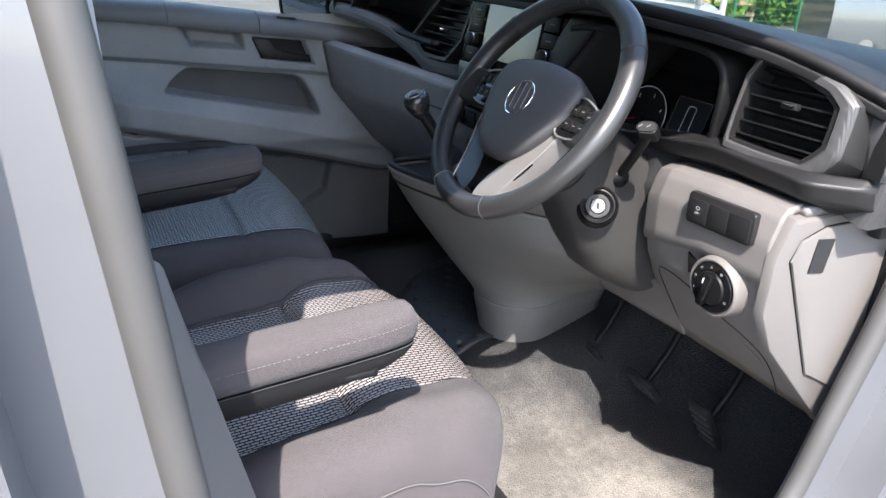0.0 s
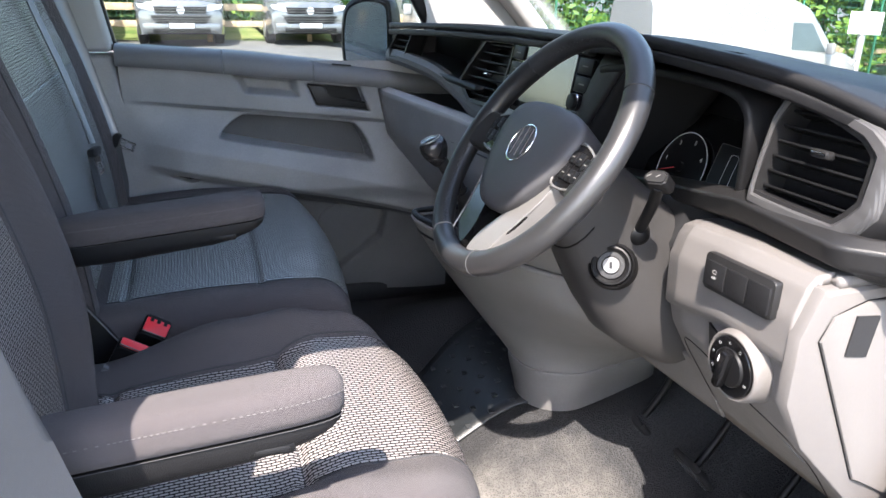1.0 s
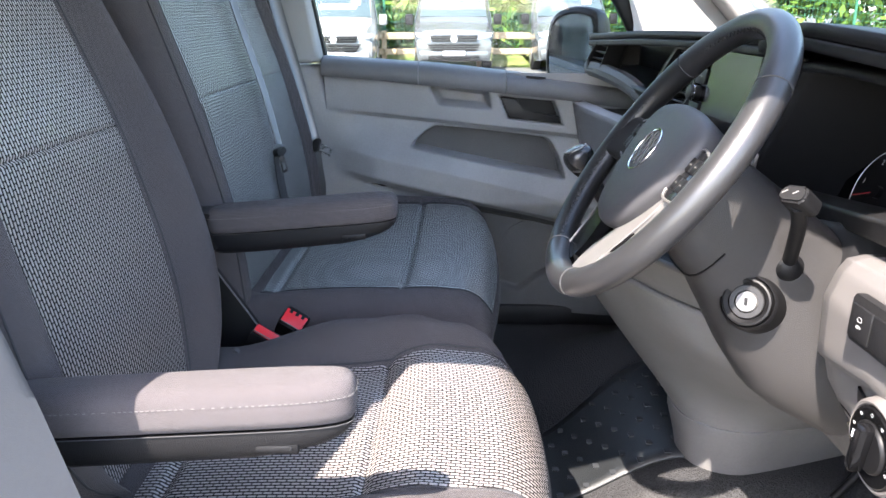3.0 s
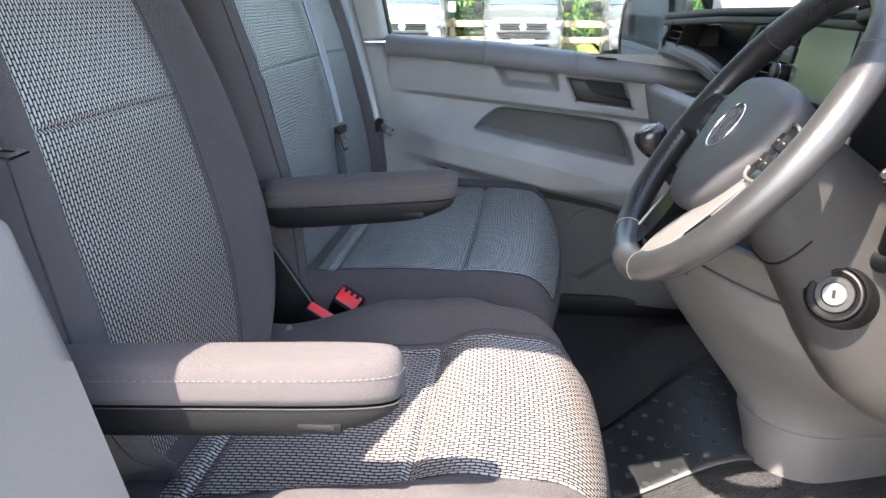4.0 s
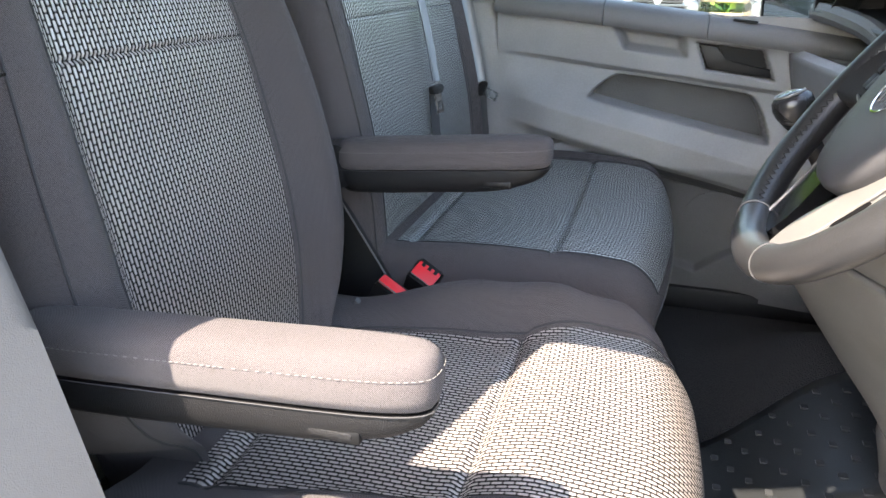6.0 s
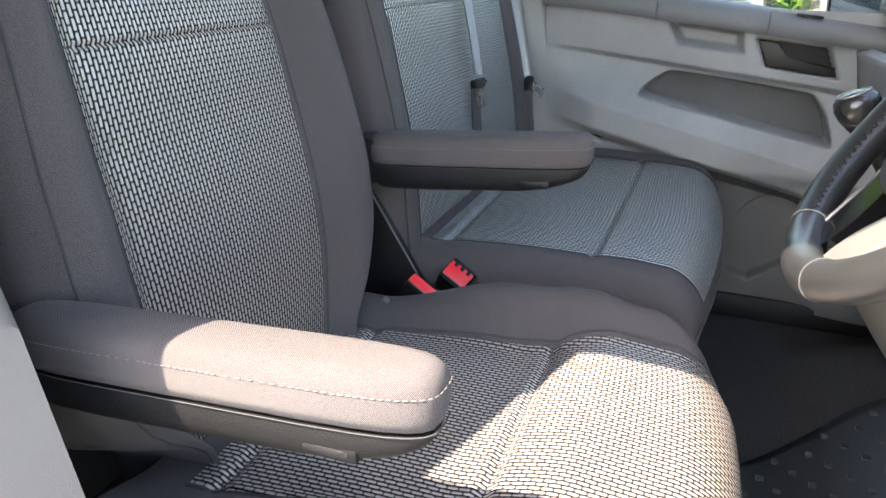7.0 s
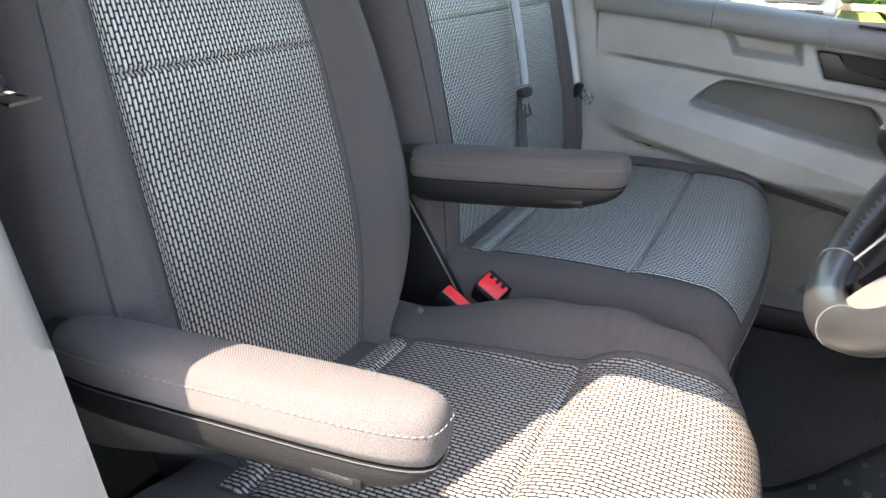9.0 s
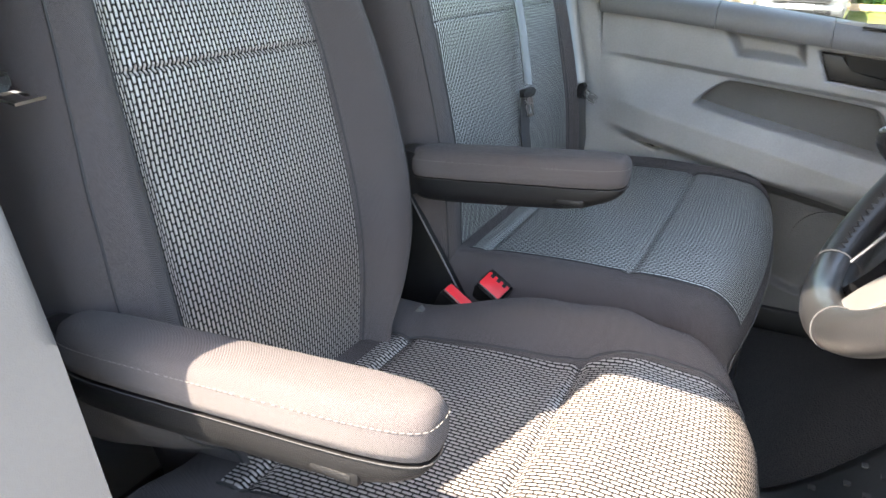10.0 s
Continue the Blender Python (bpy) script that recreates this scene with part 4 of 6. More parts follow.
# air vents
def vent(outline, m, slats, name="air_vent", tilt=-14, centre=True):
    """A framed vent in its own plane; outline in x, y of the pose m, slats run along x."""
    v = prism(name, outline, 0.006, m @ pose(0, 0, -0.045), M["black"], dash, "black air vent with slats")
    n = len(outline)
    cx = sum(p[0] for p in outline) / n
    cy = sum(p[1] for p in outline) / n
    grow = [(cx + (x - cx) * 1.10, cy + (y - cy) * 1.13) for x, y in outline]
    bm = bmesh.new()
    rows = [[bm.verts.new(m @ Vector((x, y, z))) for x, y in pts] for pts, z in ((outline, -0.05), (outline, 0.0), (outline, 0.003), (grow, 0.004), (grow, -0.02))]
    for a, b in zip(rows, rows[1:]):
        for j in range(n):
            k = (j + 1) % n
            bm.faces.new((a[j], a[k], b[k], b[j]))
    part("surround", bm, M["dark_grey"], v, "", True, 25)
    ys = [p[1] for p in outline]
    for i in range(slats):
        y = min(ys) + (max(ys) - min(ys)) * (i + 0.5) / slats
        xs = []
        for a, b in zip(outline, outline[1:] + outline[:1]):
            if (a[1] > y) != (b[1] > y):
                xs.append(a[0] + (b[0] - a[0]) * (y - a[1]) / (b[1] - a[1]))
        if len(xs) < 2:
            continue
        x0, x1 = min(xs), max(xs)
        box("slat", ((x0 + x1) / 2, y, -0.016), (x1 - x0 - 0.003, 0.0028, 0.022), M["black"], v, bevel=0.001, rot=(tilt, 0, 0), m=m)
    if centre:
        box("vent_slider", (cx, cy + 0.003, -0.002), (0.024, 0.009, 0.012), M["dark_grey"], v, bevel=0.003, m=m)
        box("slider_trim", (cx, cy + 0.004, 0.0045), (0.018, 0.0025, 0.002), M["chrome"], v, bevel=0.0005, m=m)
    return v


def eased(corners, k=0.12, n=2):
    """An outline with its corners rounded off."""
    cut = [q for i, b in enumerate(corners) for q in ((b[0] + (corners[i - 1][0] - b[0]) * k, b[1] + (corners[i - 1][1] - b[1]) * k), (b[0] + (corners[(i + 1) % len(corners)][0] - b[0]) * k, b[1] + (corners[(i + 1) % len(corners)][1] - b[1]) * k))]
    return [(p.x, p.y) for p in smooth_line([(x, y, 0) for x, y in cut], n, True)]


DV = frame_of((0.778, 0.622, 1.395), (0.05, -1, 0), (0.16, 0, 1))
VENT = eased([(-0.062, -0.043), (0.045, -0.046), (0.066, -0.022), (0.066, 0.022), (0.048, 0.036), (0.0, 0.050), (-0.045, 0.056), (-0.058, 0.03)])
vent(VENT, DV, 6)
CV = frame_of((0.775, 1.535, 1.385), (0.16, -1, 0), (0.12, 0, 1))
vent(eased([(-0.108, -0.030), (-0.020, 0.058), (0.088, 0.062), (0.066, -0.02), (0.02, -0.066), (-0.062, -0.066)], 0.1), CV, 7)
PV = frame_of((0.690, 1.925, 1.405), (0.30, -1, 0), (0.12, 0, 1))
vent([(-0.050, -0.030), (-0.056, -0.01), (-0.02, 0.030), (0.042, 0.034), (0.012, -0.028)], PV, 4, centre=False)
# silver-grey surround of the driver vent and dash end


def vent_ring(k, z, drop=0.0):
    return [DV @ Vector((0.002 + (x - 0.002) * k + (0.012 if x < 0 else 0) * (k - 1) * 4, y * k - drop, z)) for x, y in VENT]


loft("vent_border", [vent_ring(1.06, 0.0), vent_ring(1.10, 0.005), vent_ring(1.14, 0.007), vent_ring(1.30, 0.007), vent_ring(1.36, 0.005), vent_ring(1.42, 0.000)], M["ribbed"], dash, "grey ribbed border round the driver vent", False, 28)
loft("vent_chamfer", [vent_ring(1.425, 0.0), vent_ring(1.45, -0.002), vent_ring(1.60, -0.030, 0.004), vent_ring(1.63, -0.038, 0.004), vent_ring(1.70, -0.10, 0.004)], M["dark_grey"], dash, "dark grey chamfered dash corner", False, 28)
line = smooth_line([(0.86, 0.60, 1.445), (0.86, 0.545, 1.43), (0.86, 0.512, 1.395), (0.86, 0.503, 1.34), (0.86, 0.515, 1.29)], 6)
loft("dash_shoulder", sweep(line, [(x, y) for x, y in rounded(0.040, 0.11, 0.012)], False, Vector((1, 0, 0))), M["ribbed"], dash, "dark grey dash end", True, 40)
face("vent_sill", [(0.492, [(0.815, 1.345), (0.800, 1.335), (0.805, 1.312), (0.84, 1.292)]), (0.545, [(0.768, 1.345), (0.745, 1.335), (0.755, 1.312), (0.80, 1.292)]), (0.70, [(0.785, 1.345), (0.755, 1.338), (0.765, 1.312), (0.80, 1.295)]), (1.06, [(0.84, 1.285), (0.815, 1.278), (0.82, 1.262), (0.86, 1.25)])], M["dark_grey"], dash, "dark ribbed sill below the vent", 5)
loft("binnacle_post", [[Vector((x + dx, y + dy, z)) for dx, dy in ((0, -0.020), (0.010, 0.010), (0.07, 0.02), (0.07, -0.02))] for x, y, z in ((0.792, 0.722, 1.335), (0.80, 0.730, 1.39), (0.815, 0.740, 1.435), (0.82, 0.745, 1.462))], M["dark_grey"], dash, "grey post between dials and vent")
box("end_plate", (0.97, 0.522, 1.32), (0.20, 0.02, 0.13), M["dark_grey"], dash, bevel=0.006)
box("far_end", (1.02, 2.005, 1.31), (0.62, 0.02, 0.24), M["dark"], dash, bevel=0.006)
EV = frame_of((0.818, 0.488, 1.398), (1, -0.25, 0), (0, 0, 1))
vent([(-0.018, -0.045), (0.03, -0.04), (0.03, 0.035), (-0.012, 0.045)], EV, 5, centre=False)
tube("defrost_slot", smooth_line([(0.94, 0.56, 1.455), (1.02, 0.60, 1.453), (1.12, 0.66, 1.435)], 6), 0.009, M["black"], dash)

# instruments
cluster = box("dial_panel", (0.913, 0.890, 1.306), (0.02, 0.40, 0.24), M["gloss_black"], dash, "black instrument cluster with white dials", rot=(0, 20, 0))
face("binnacle_roof", [(0.74, [(0.76, 1.486), (0.98, 1.45)]), (1.06, [(0.76, 1.488), (0.98, 1.45)])], M["black"], dash, "", 5)
HOOD = smooth_line([(0.800, 1.075, 1.440), (0.792, 1.00, 1.452), (0.790, 0.90, 1.456), (0.790, 0.80, 1.455), (0.788, 0.748, 1.450), (0.787, 0.722, 1.434), (0.790, 0.718, 1.405), (0.797, 0.726, 1.365), (0.803, 0.735, 1.330), (0.805, 0.752, 1.310)], 6)
loft("hood_arch", sweep(HOOD, [(x, y + 0.018) for x, y in rounded(0.012, 0.075, 0.005)], False, Vector((1, 0, 0))), M["dark"], dash, "black arched instrument hood", True, 40)
CL = frame_of((0.900, 0.890, 1.306), (0, -1, 0), (0.342, 0, 0.94))
for cx, words in ((-0.105, ("1", "2", "3", "4")), (0.105, ("20", "40", "60", "80"))):
    dial = prism("dial", circle(0.056, 40), 0.002, CL @ pose(cx, -0.01, 0.001), M["black"], cluster, "round dial with white marks")
    ring = [CL @ Vector((cx + 0.056 * math.cos(a), -0.01 + 0.056 * math.sin(a), 0.004)) for a in np.linspace(radians(-40), radians(220), 40)]
    tube("dial_ring", ring, 0.0006, M["white"], dial, n=5)
    for i, w in enumerate(words):
        a = radians(205 - 48 * (i + 0.7))
        lettering("numeral", w, 0.0095, CL @ pose(cx + 0.043 * math.cos(a), -0.01 + 0.043 * math.sin(a), 0.0035), M["white"], dial)
    prism("hub", circle(0.008, 20), 0.006, CL @ pose(cx, -0.01, 0.003), M["black"], dial)
    a = radians(200)
    box("pointer", (cx + 0.024 * math.cos(a), -0.01 + 0.024 * math.sin(a), 0.008), (0.046, 0.0016, 0.001), M["needle"], dial, bevel=0.0003, rot=(0, 0, 200), m=CL)
    ring = [CL @ Vector((cx + 0.012 + 0.017 * math.cos(a), -0.045 + 0.017 * math.sin(a), 0.005)) for a in np.linspace(0, math.pi * 1.3, 20)]
    tube("small_gauge", ring, 0.0005, M["white"], dial, n=5)
display = prism("display", rounded(0.075, 0.10, 0.004), 0.002, CL @ pose(0, -0.005, 0.002), M["black"], cluster, "dark trip display with a small van outline")
tube("display_border", [CL @ Vector((x, y - 0.005, 0.0045)) for x, y in rounded(0.074, 0.099, 0.004)], 0.0004, M["stitch"], display, n=4, loop=True)
tube("van_outline", [CL @ Vector((x, y + 0.008, 0.0045)) for x, y in rounded(0.018, 0.05, 0.006)], 0.0004, M["white"], display, n=4, loop=True)
box("readout_bar", (-0.018, -0.045, 0.0045), (0.02, 0.004, 0.0005), M["white"], display, bevel=0, m=CL)

# centre screen
SC = frame_of((0.787, 1.275, 1.394), (0.06, -1, 0), (0.18, 0, 1))
unit = prism("infotainment_unit", rounded(0.315, 0.132, 0.006), 0.012, SC @ pose(0, 0, -0.012), M["gloss_black"], dash, "black touchscreen unit with side buttons", 0.002)
prism("touchscreen", rounded(0.178, 0.104, 0.003), 0.0015, SC @ pose(0, 0.006, 0.0005), M["screen"], unit, "dark reflective touchscreen")
for s in (-1, 1):
    for k, yy in enumerate((0.042, 0.012, -0.046)):
        b = box("button", (s * 0.122, yy, 0.002), (0.044, 0.026, 0.005), M["black"], unit, bevel=0.0015, m=SC)
        box("button_mark", (s * 0.122, yy, 0.0049), (0.016, 0.0022, 0.0006), M["stitch"], b, bevel=0, m=SC)
    k = prism("knob", circle(0.0135, 28), 0.019, SC @ pose(s * 0.122, -0.018, 0.0), M["black"], unit, "knurled rotary knob", 0.002)
    tube("knob_ring", [SC @ Vector((s * 0.122 + 0.0135 * math.cos(a), -0.018 + 0.0135 * math.sin(a), 0.012)) for a in np.linspace(0, 2 * math.pi, 25)[:-1]], 0.001, M["chrome"], k, n=5, loop=True)
strip = box("trim_strip", (0.0, -0.082, 0.0), (0.32, 0.030, 0.006), M["silver"], dash, "satin silver strip below the screen", bevel=0.002, m=SC)
box("media_slot", (0.0, -0.076, 0.0035), (0.14, 0.003, 0.001), M["black"], strip, bevel=0, m=SC)
climate = box("climate_panel", (0.0, -0.122, 0.0), (0.30, 0.045, 0.010), M["gloss_black"], dash, "black heater control panel", m=SC)
for k in range(3):
    prism("heater_knob", circle(0.017, 28), 0.014, SC @ pose(-0.09 + 0.09 * k, -0.122, 0.004), M["black"], climate, "", 0.002)
# stack cheek towards the wheel and the dash fabric-like panel beside it
def cheek_line(z):
    """Where the stitched edge of the stack cheek runs, by height."""
    return 1.022 + (1.435 - z) * 0.91


def screen_side(z):
    return 1.100 + (1.449 - z) * 0.85


def cheek(u, v):
    z = 1.462 - 0.215 * v
    return (0.802 - 0.017 * u - 0.006 * math.sin(u * math.pi), screen_side(z) + (cheek_line(z) - screen_side(z)) * u, z)


def cheek_wall(u, v):
    z = 1.462 - 0.215 * v
    return (0.785 + 0.14 * u, cheek_line(z) - 0.055 * u ** 0.8, z - 0.012 * u)


sheet("stack_cheek", cheek, np.linspace(0, 1, 12), np.linspace(0, 1, 16), M["cheek"], dash, "dark grey stitched cheek beside the screen", solid=0.006)
sheet("binnacle_wall", cheek_wall, np.linspace(0, 1, 12), np.linspace(0, 1, 16), M["cheek"], dash, "dark grey side wall of the dials", solid=0.006)
for u in (0.90, 0.955):
    tube("stitch_line", [Vector(cheek(u, v)) + Vector((-0.0006, 0, 0)) for v in np.linspace(0.06, 0.95, 20)], 0.0006, M["stitch"], dash, "pale stitched seam", 5)
face("stack_lower", [(1.0, [(0.80, 1.265), (0.80, 1.20), (0.79, 1.12)]), (1.42, [(0.795, 1.262), (0.79, 1.20), (0.78, 1.12)])], M["dark_grey"], dash, "", 6)
box("accessory_sockets", (0.775, 1.395, 1.215), (0.02, 0.10, 0.045), M["dark"], dash, "dark socket strip", bevel=0.004)
for k in range(2):
    box("socket_cover", (0.763, 1.37 + 0.05 * k, 1.215), (0.006, 0.04, 0.03), M["black"], dash, bevel=0.002)

# driver's lower panel with switches
PANEL = [
    (0.555, [(0.768, 1.303), (0.748, 1.299), (0.737, 1.286), (0.727, 1.255), (0.7265, 1.206), (0.7300, 1.200), (0.7375, 1.197), (0.742, 1.150), (0.765, 1.105), (0.905, 0.955)]),
    (0.66, [(0.764, 1.301), (0.745, 1.298), (0.735, 1.286), (0.725, 1.255), (0.7265, 1.209), (0.7300, 1.203), (0.7375, 1.200), (0.742, 1.152), (0.766, 1.108), (0.882, 0.972)]),
    (0.755, [(0.768, 1.293), (0.749, 1.289), (0.741, 1.278), (0.732, 1.250), (0.7345, 1.190), (0.7385, 1.184), (0.7450, 1.181), (0.752, 1.150), (0.773, 1.115), (0.868, 0.980)]),
    (0.790, [(0.776, 1.284), (0.760, 1.280), (0.752, 1.268), (0.743, 1.240), (0.7460, 1.178), (0.7500, 1.172), (0.7550, 1.169), (0.762, 1.145), (0.782, 1.110), (0.866, 0.982)]),
    (0.806, [(0.792, 1.272), (0.782, 1.266), (0.776, 1.252), (0.770, 1.228), (0.7700, 1.170), (0.7720, 1.166), (0.7750, 1.162), (0.778, 1.140), (0.795, 1.100), (0.866, 0.982)]),
]
panel = face("knee_panel", PANEL, M["panel"], dash, "sunlit grey panel with light switch and storage flap", 5, steps=60)
face("panel_top", [(0.545, [(0.90, 1.300), (0.765, 1.301)]), (0.79, [(0.90, 1.284), (0.776, 1.284)])], M["panel"], dash)
box("open_tray", (0.845, 0.665, 1.303), (0.09, 0.15, 0.004), M["black"], dash, "black rubber tray")
# fuse cover on the dash end
END = [(0.745, 1.290), (0.90, 1.290), (0.99, 1.28), (1.0, 1.0), (0.93, 0.945), (0.905, 0.952), (0.755, 1.107), (0.725, 1.165), (0.725, 1.24)]
prism("end_panel", END, 0.016, frame_of((0, 0.556, 0), (1, 0, 0), (0, 0, 1)), M["panel"], dash, "grey end panel of the dash", 0.006)
FUSE = [(0.748, 1.236), (0.760, 1.262), (0.80, 1.275), (0.96, 1.278), (0.98, 1.02), (0.93, 0.998), (0.866, 1.042), (0.836, 1.054)]
cover = prism("fuse_cover", FUSE, 0.005, frame_of((0, 0.540, 0), (1, 0, 0), (0, 0, 1)), M["panel"], dash, "removable fuse cover", 0.002)
prism("cover_slot", [(0.785, 1.262), (0.815, 1.259), (0.808, 1.214), (0.780, 1.218)], 0.0025, frame_of((0, 0.5355, 0), (1, 0, 0), (0, 0, 1)), M["cheek"], cover, "grey finger slot")
tube("cover_gap", [Vector((x, 0.5392, z)) for x, z in FUSE], 0.0010, M["black"], cover, n=5, loop=True, up=Vector((0, 1, 0)))
# switch bank
SW = frame_of((0.7215, 0.632, 1.264), (0.02, -1, 0.03), (0.04, 0, 1))
bank = prism("switch_bank", rounded(0.108, 0.042, 0.004), 0.009, SW @ pose(0, 0, -0.0055), M["dark_grey"], dash, "dark grey bank of three switches", 0.002)
for k in range(3):
    b = box("switch", (-0.034 + 0.034 * k, -0.002, 0.0040), (0.0325, 0.030, 0.004), M["dark"], bank, bevel=0.0012, m=SW)
    if k == 0:
        lettering("switch_mark", "OFF", 0.0042, SW @ pose(-0.034, -0.005, 0.0062), M["pale_trim"], b)
        tube("car_mark", [SW @ Vector((-0.034 + x, 0.002 + y, 0.0061)) for x, y in rounded(0.006, 0.004, 0.0015)], 0.0003, M["pale_trim"], b, n=4, loop=True)
# light switch
LS = frame_of((0.7225, 0.622, 1.168), (0.0, -1, 0.0), (-0.05, 0, 1))
light = turned("light_switch", [(0.0455, -0.024), (0.0420, -0.004), (0.0408, 0.001), (0.0385, 0.003), (0.0365, 0.0025), (0.0355, -0.001)], LS, M["panel"], dash, "round headlamp switch in a pale ring")
turned("dial_plate", [(0.0350, -0.004), (0.0350, 0.0035), (0.034, 0.0045), (0.001, 0.0045)], LS, M["gloss_black"], light, "black marked plate")
turned("turn_knob", [(0.0235, 0.002), (0.0230, 0.006), (0.0215, 0.0075), (0.001, 0.008)], LS, M["black"], light)
box("grip", (0, 0, 0.013), (0.012, 0.050, 0.014), M["gloss_black"], light, "black turn grip", 0.004, (0, 0, -14), LS)
box("grip_mark", (0, 0.015, 0.0203), (0.0015, 0.008, 0.0006), M["white"], light, "", 0, (0, 0, -14), LS)
for k, a in enumerate((60, 95, 130, 165, 200, -20)):
    c, s = math.cos(radians(a)), math.sin(radians(a))
    tube("lamp_mark", [LS @ Vector((0.029 * c + 0.0019 * math.cos(q), 0.029 * s + 0.0015 * math.sin(q), 0.0047)) for q in np.linspace(0, 2 * math.pi, 9)[:-1]], 0.00022, M["pale_trim"], light, n=4, loop=True)
prism("dimmer_wheel", [(-0.009, 0.016), (0.010, 0.008), (0.004, -0.010), (-0.004, -0.014)], 0.003, LS @ pose(-0.056, 0.006, -0.0170), M["black"], dash, "black dimmer wheel", 0.001)
# storage flap below the light switch
def panel_x(y, z):
    """The knee panel's face at a width and height."""
    ys = [r[0] for r in PANEL]
    secs = np.array([r[1] for r in PANEL])
    xs = [np.interp(y, ys, secs[:, i, 0]) for i in range(secs.shape[1])]
    zs = [np.interp(y, ys, secs[:, i, 1]) for i in range(secs.shape[1])]
    return float(np.interp(-z, [-q for q in zs], xs))


edge = smooth_line([(0.0, 0.776, 0.998), (0.0, 0.775, 1.060), (0.0, 0.770, 1.118), (0.0, 0.752, 1.134), (0.0, 0.700, 1.132), (0.0, 0.635, 1.110), (0.0, 0.600, 1.094), (0.0, 0.582, 1.070), (0.0, 0.584, 1.035), (0.0, 0.600, 0.985), (0.0, 0.606, 0.968)], 6)
tube("flap_gap", [Vector((panel_x(p.y, p.z) - 0.0002, p.y, p.z)) for p in edge], 0.0010, M["black"], dash, n=6)
GRIP = [(0.700, 1.098), (0.600, 1.062), (0.592, 1.040), (0.690, 1.072)]
bm = bmesh.new()
ring = [bm.verts.new((panel_x(y, z) - 0.0012, y, z)) for y, z in GRIP]
back = [bm.verts.new((panel_x(y, z) + 0.008, y, z + 0.004)) for y, z in GRIP]
bm.faces.new(ring)
bm.faces.new(back[::-1])
for i in range(4):
    bm.faces.new((ring[i], ring[(i + 1) % 4], back[(i + 1) % 4], back[i]))
part("flap_grip", bm, M["cap"], dash, "shaded flap grip")

# strip of the panel that runs on under the column, and the dark cover between column and panel
face("panel_wing", [(0.775, [(0.798, 1.085), (0.822, 1.050), (0.862, 0.982)]), (0.86, [(0.812, 1.066), (0.828, 1.040), (0.858, 0.980)]), (0.99, [(0.830, 1.045), (0.838, 1.025), (0.856, 0.975)])], M["panel"], dash, "grey strip under the column", 6)
# painted shadow: darker than the column plastic, over the black gap beside it
face("column_surround", [(0.770, [(0.83, 1.31), (0.80, 1.25), (0.80, 1.16), (0.818, 1.072)]), (0.83, [(0.80, 1.30), (0.765, 1.24), (0.772, 1.16), (0.812, 1.066)]), (0.90, [(0.78, 1.29), (0.74, 1.22), (0.745, 1.14), (0.80, 1.05)])], M["dark"], dash, "cover beside the column, shadow darkening its colour", 8)

# ---- centre console with gear lever ----
console = thing("centre_console", "grey plastic centre console carrying the gear lever", "console", at=(0.75, 1.15, FLOOR))
# plan curves of its rear and near faces, level by level, from the far corner round to the dash
LEVELS = [
    (1.160, [(0.66, 1.300), (0.560, 1.296), (0.541, 1.270), (0.556, 1.20), (0.592, 1.10), (0.640, 0.99), (0.70, 0.90)]),
    (1.100, [(0.69, 1.298), (0.596, 1.290), (0.574, 1.262), (0.590, 1.19), (0.632, 1.08), (0.692, 0.95), (0.775, 0.845)]),
    (1.040, [(0.72, 1.294), (0.635, 1.284), (0.615, 1.258), (0.630, 1.19), (0.676, 1.09), (0.752, 0.98), (0.860, 0.89)]),
    (0.960, [(0.76, 1.288), (0.690, 1.276), (0.674, 1.250), (0.690, 1.195), (0.735, 1.13), (0.810, 1.075), (0.930, 1.035)]),
    (0.900, [(0.79, 1.284), (0.732, 1.268), (0.720, 1.240), (0.738, 1.190), (0.785, 1.145), (0.860, 1.120), (0.980, 1.115)]),
    (0.862, [(0.81, 1.282), (0.756, 1.262), (0.746, 1.232), (0.762, 1.180), (0.812, 1.146), (0.880, 1.152), (1.020, 1.190)]),
]
FOOT = [
    (0.864, [(0.81, 1.286), (0.752, 1.266), (0.741, 1.232), (0.758, 1.176), (0.812, 1.141), (0.880, 1.147), (1.030, 1.188)]),
    (0.850, [(0.81, 1.286), (0.752, 1.266), (0.742, 1.232), (0.760, 1.177), (0.812, 1.143), (0.880, 1.150), (1.040, 1.192)]),
    (0.787, [(0.83, 1.292), (0.770, 1.270), (0.757, 1.232), (0.772, 1.186), (0.816, 1.160), (0.880, 1.168), (1.060, 1.230)]),
    (0.690, [(0.84, 1.300), (0.785, 1.276), (0.772, 1.240), (0.786, 1.198), (0.826, 1.174), (0.880, 1.184), (1.080, 1.250)]),
]


def shell_of(levels, n=6):
    """Smooth rows of points down through the plan curves."""
    rows = [smooth_line([(x, y, z) for x, y in pts], n) for z, pts in levels]
    cols = [smooth_line([r[j] for r in rows], n) for j in range(len(rows[0]))]
    return cols


def skin(name, levels, material, owner, label, n=6, solid=0.008):
    cols = shell_of(levels, n)
    nu, nv = len(cols), len(cols[0])
    return sheet(name, lambda u, v: cols[int(u)][int(v)], range(nu), range(nv), material, owner, label, solid=solid)


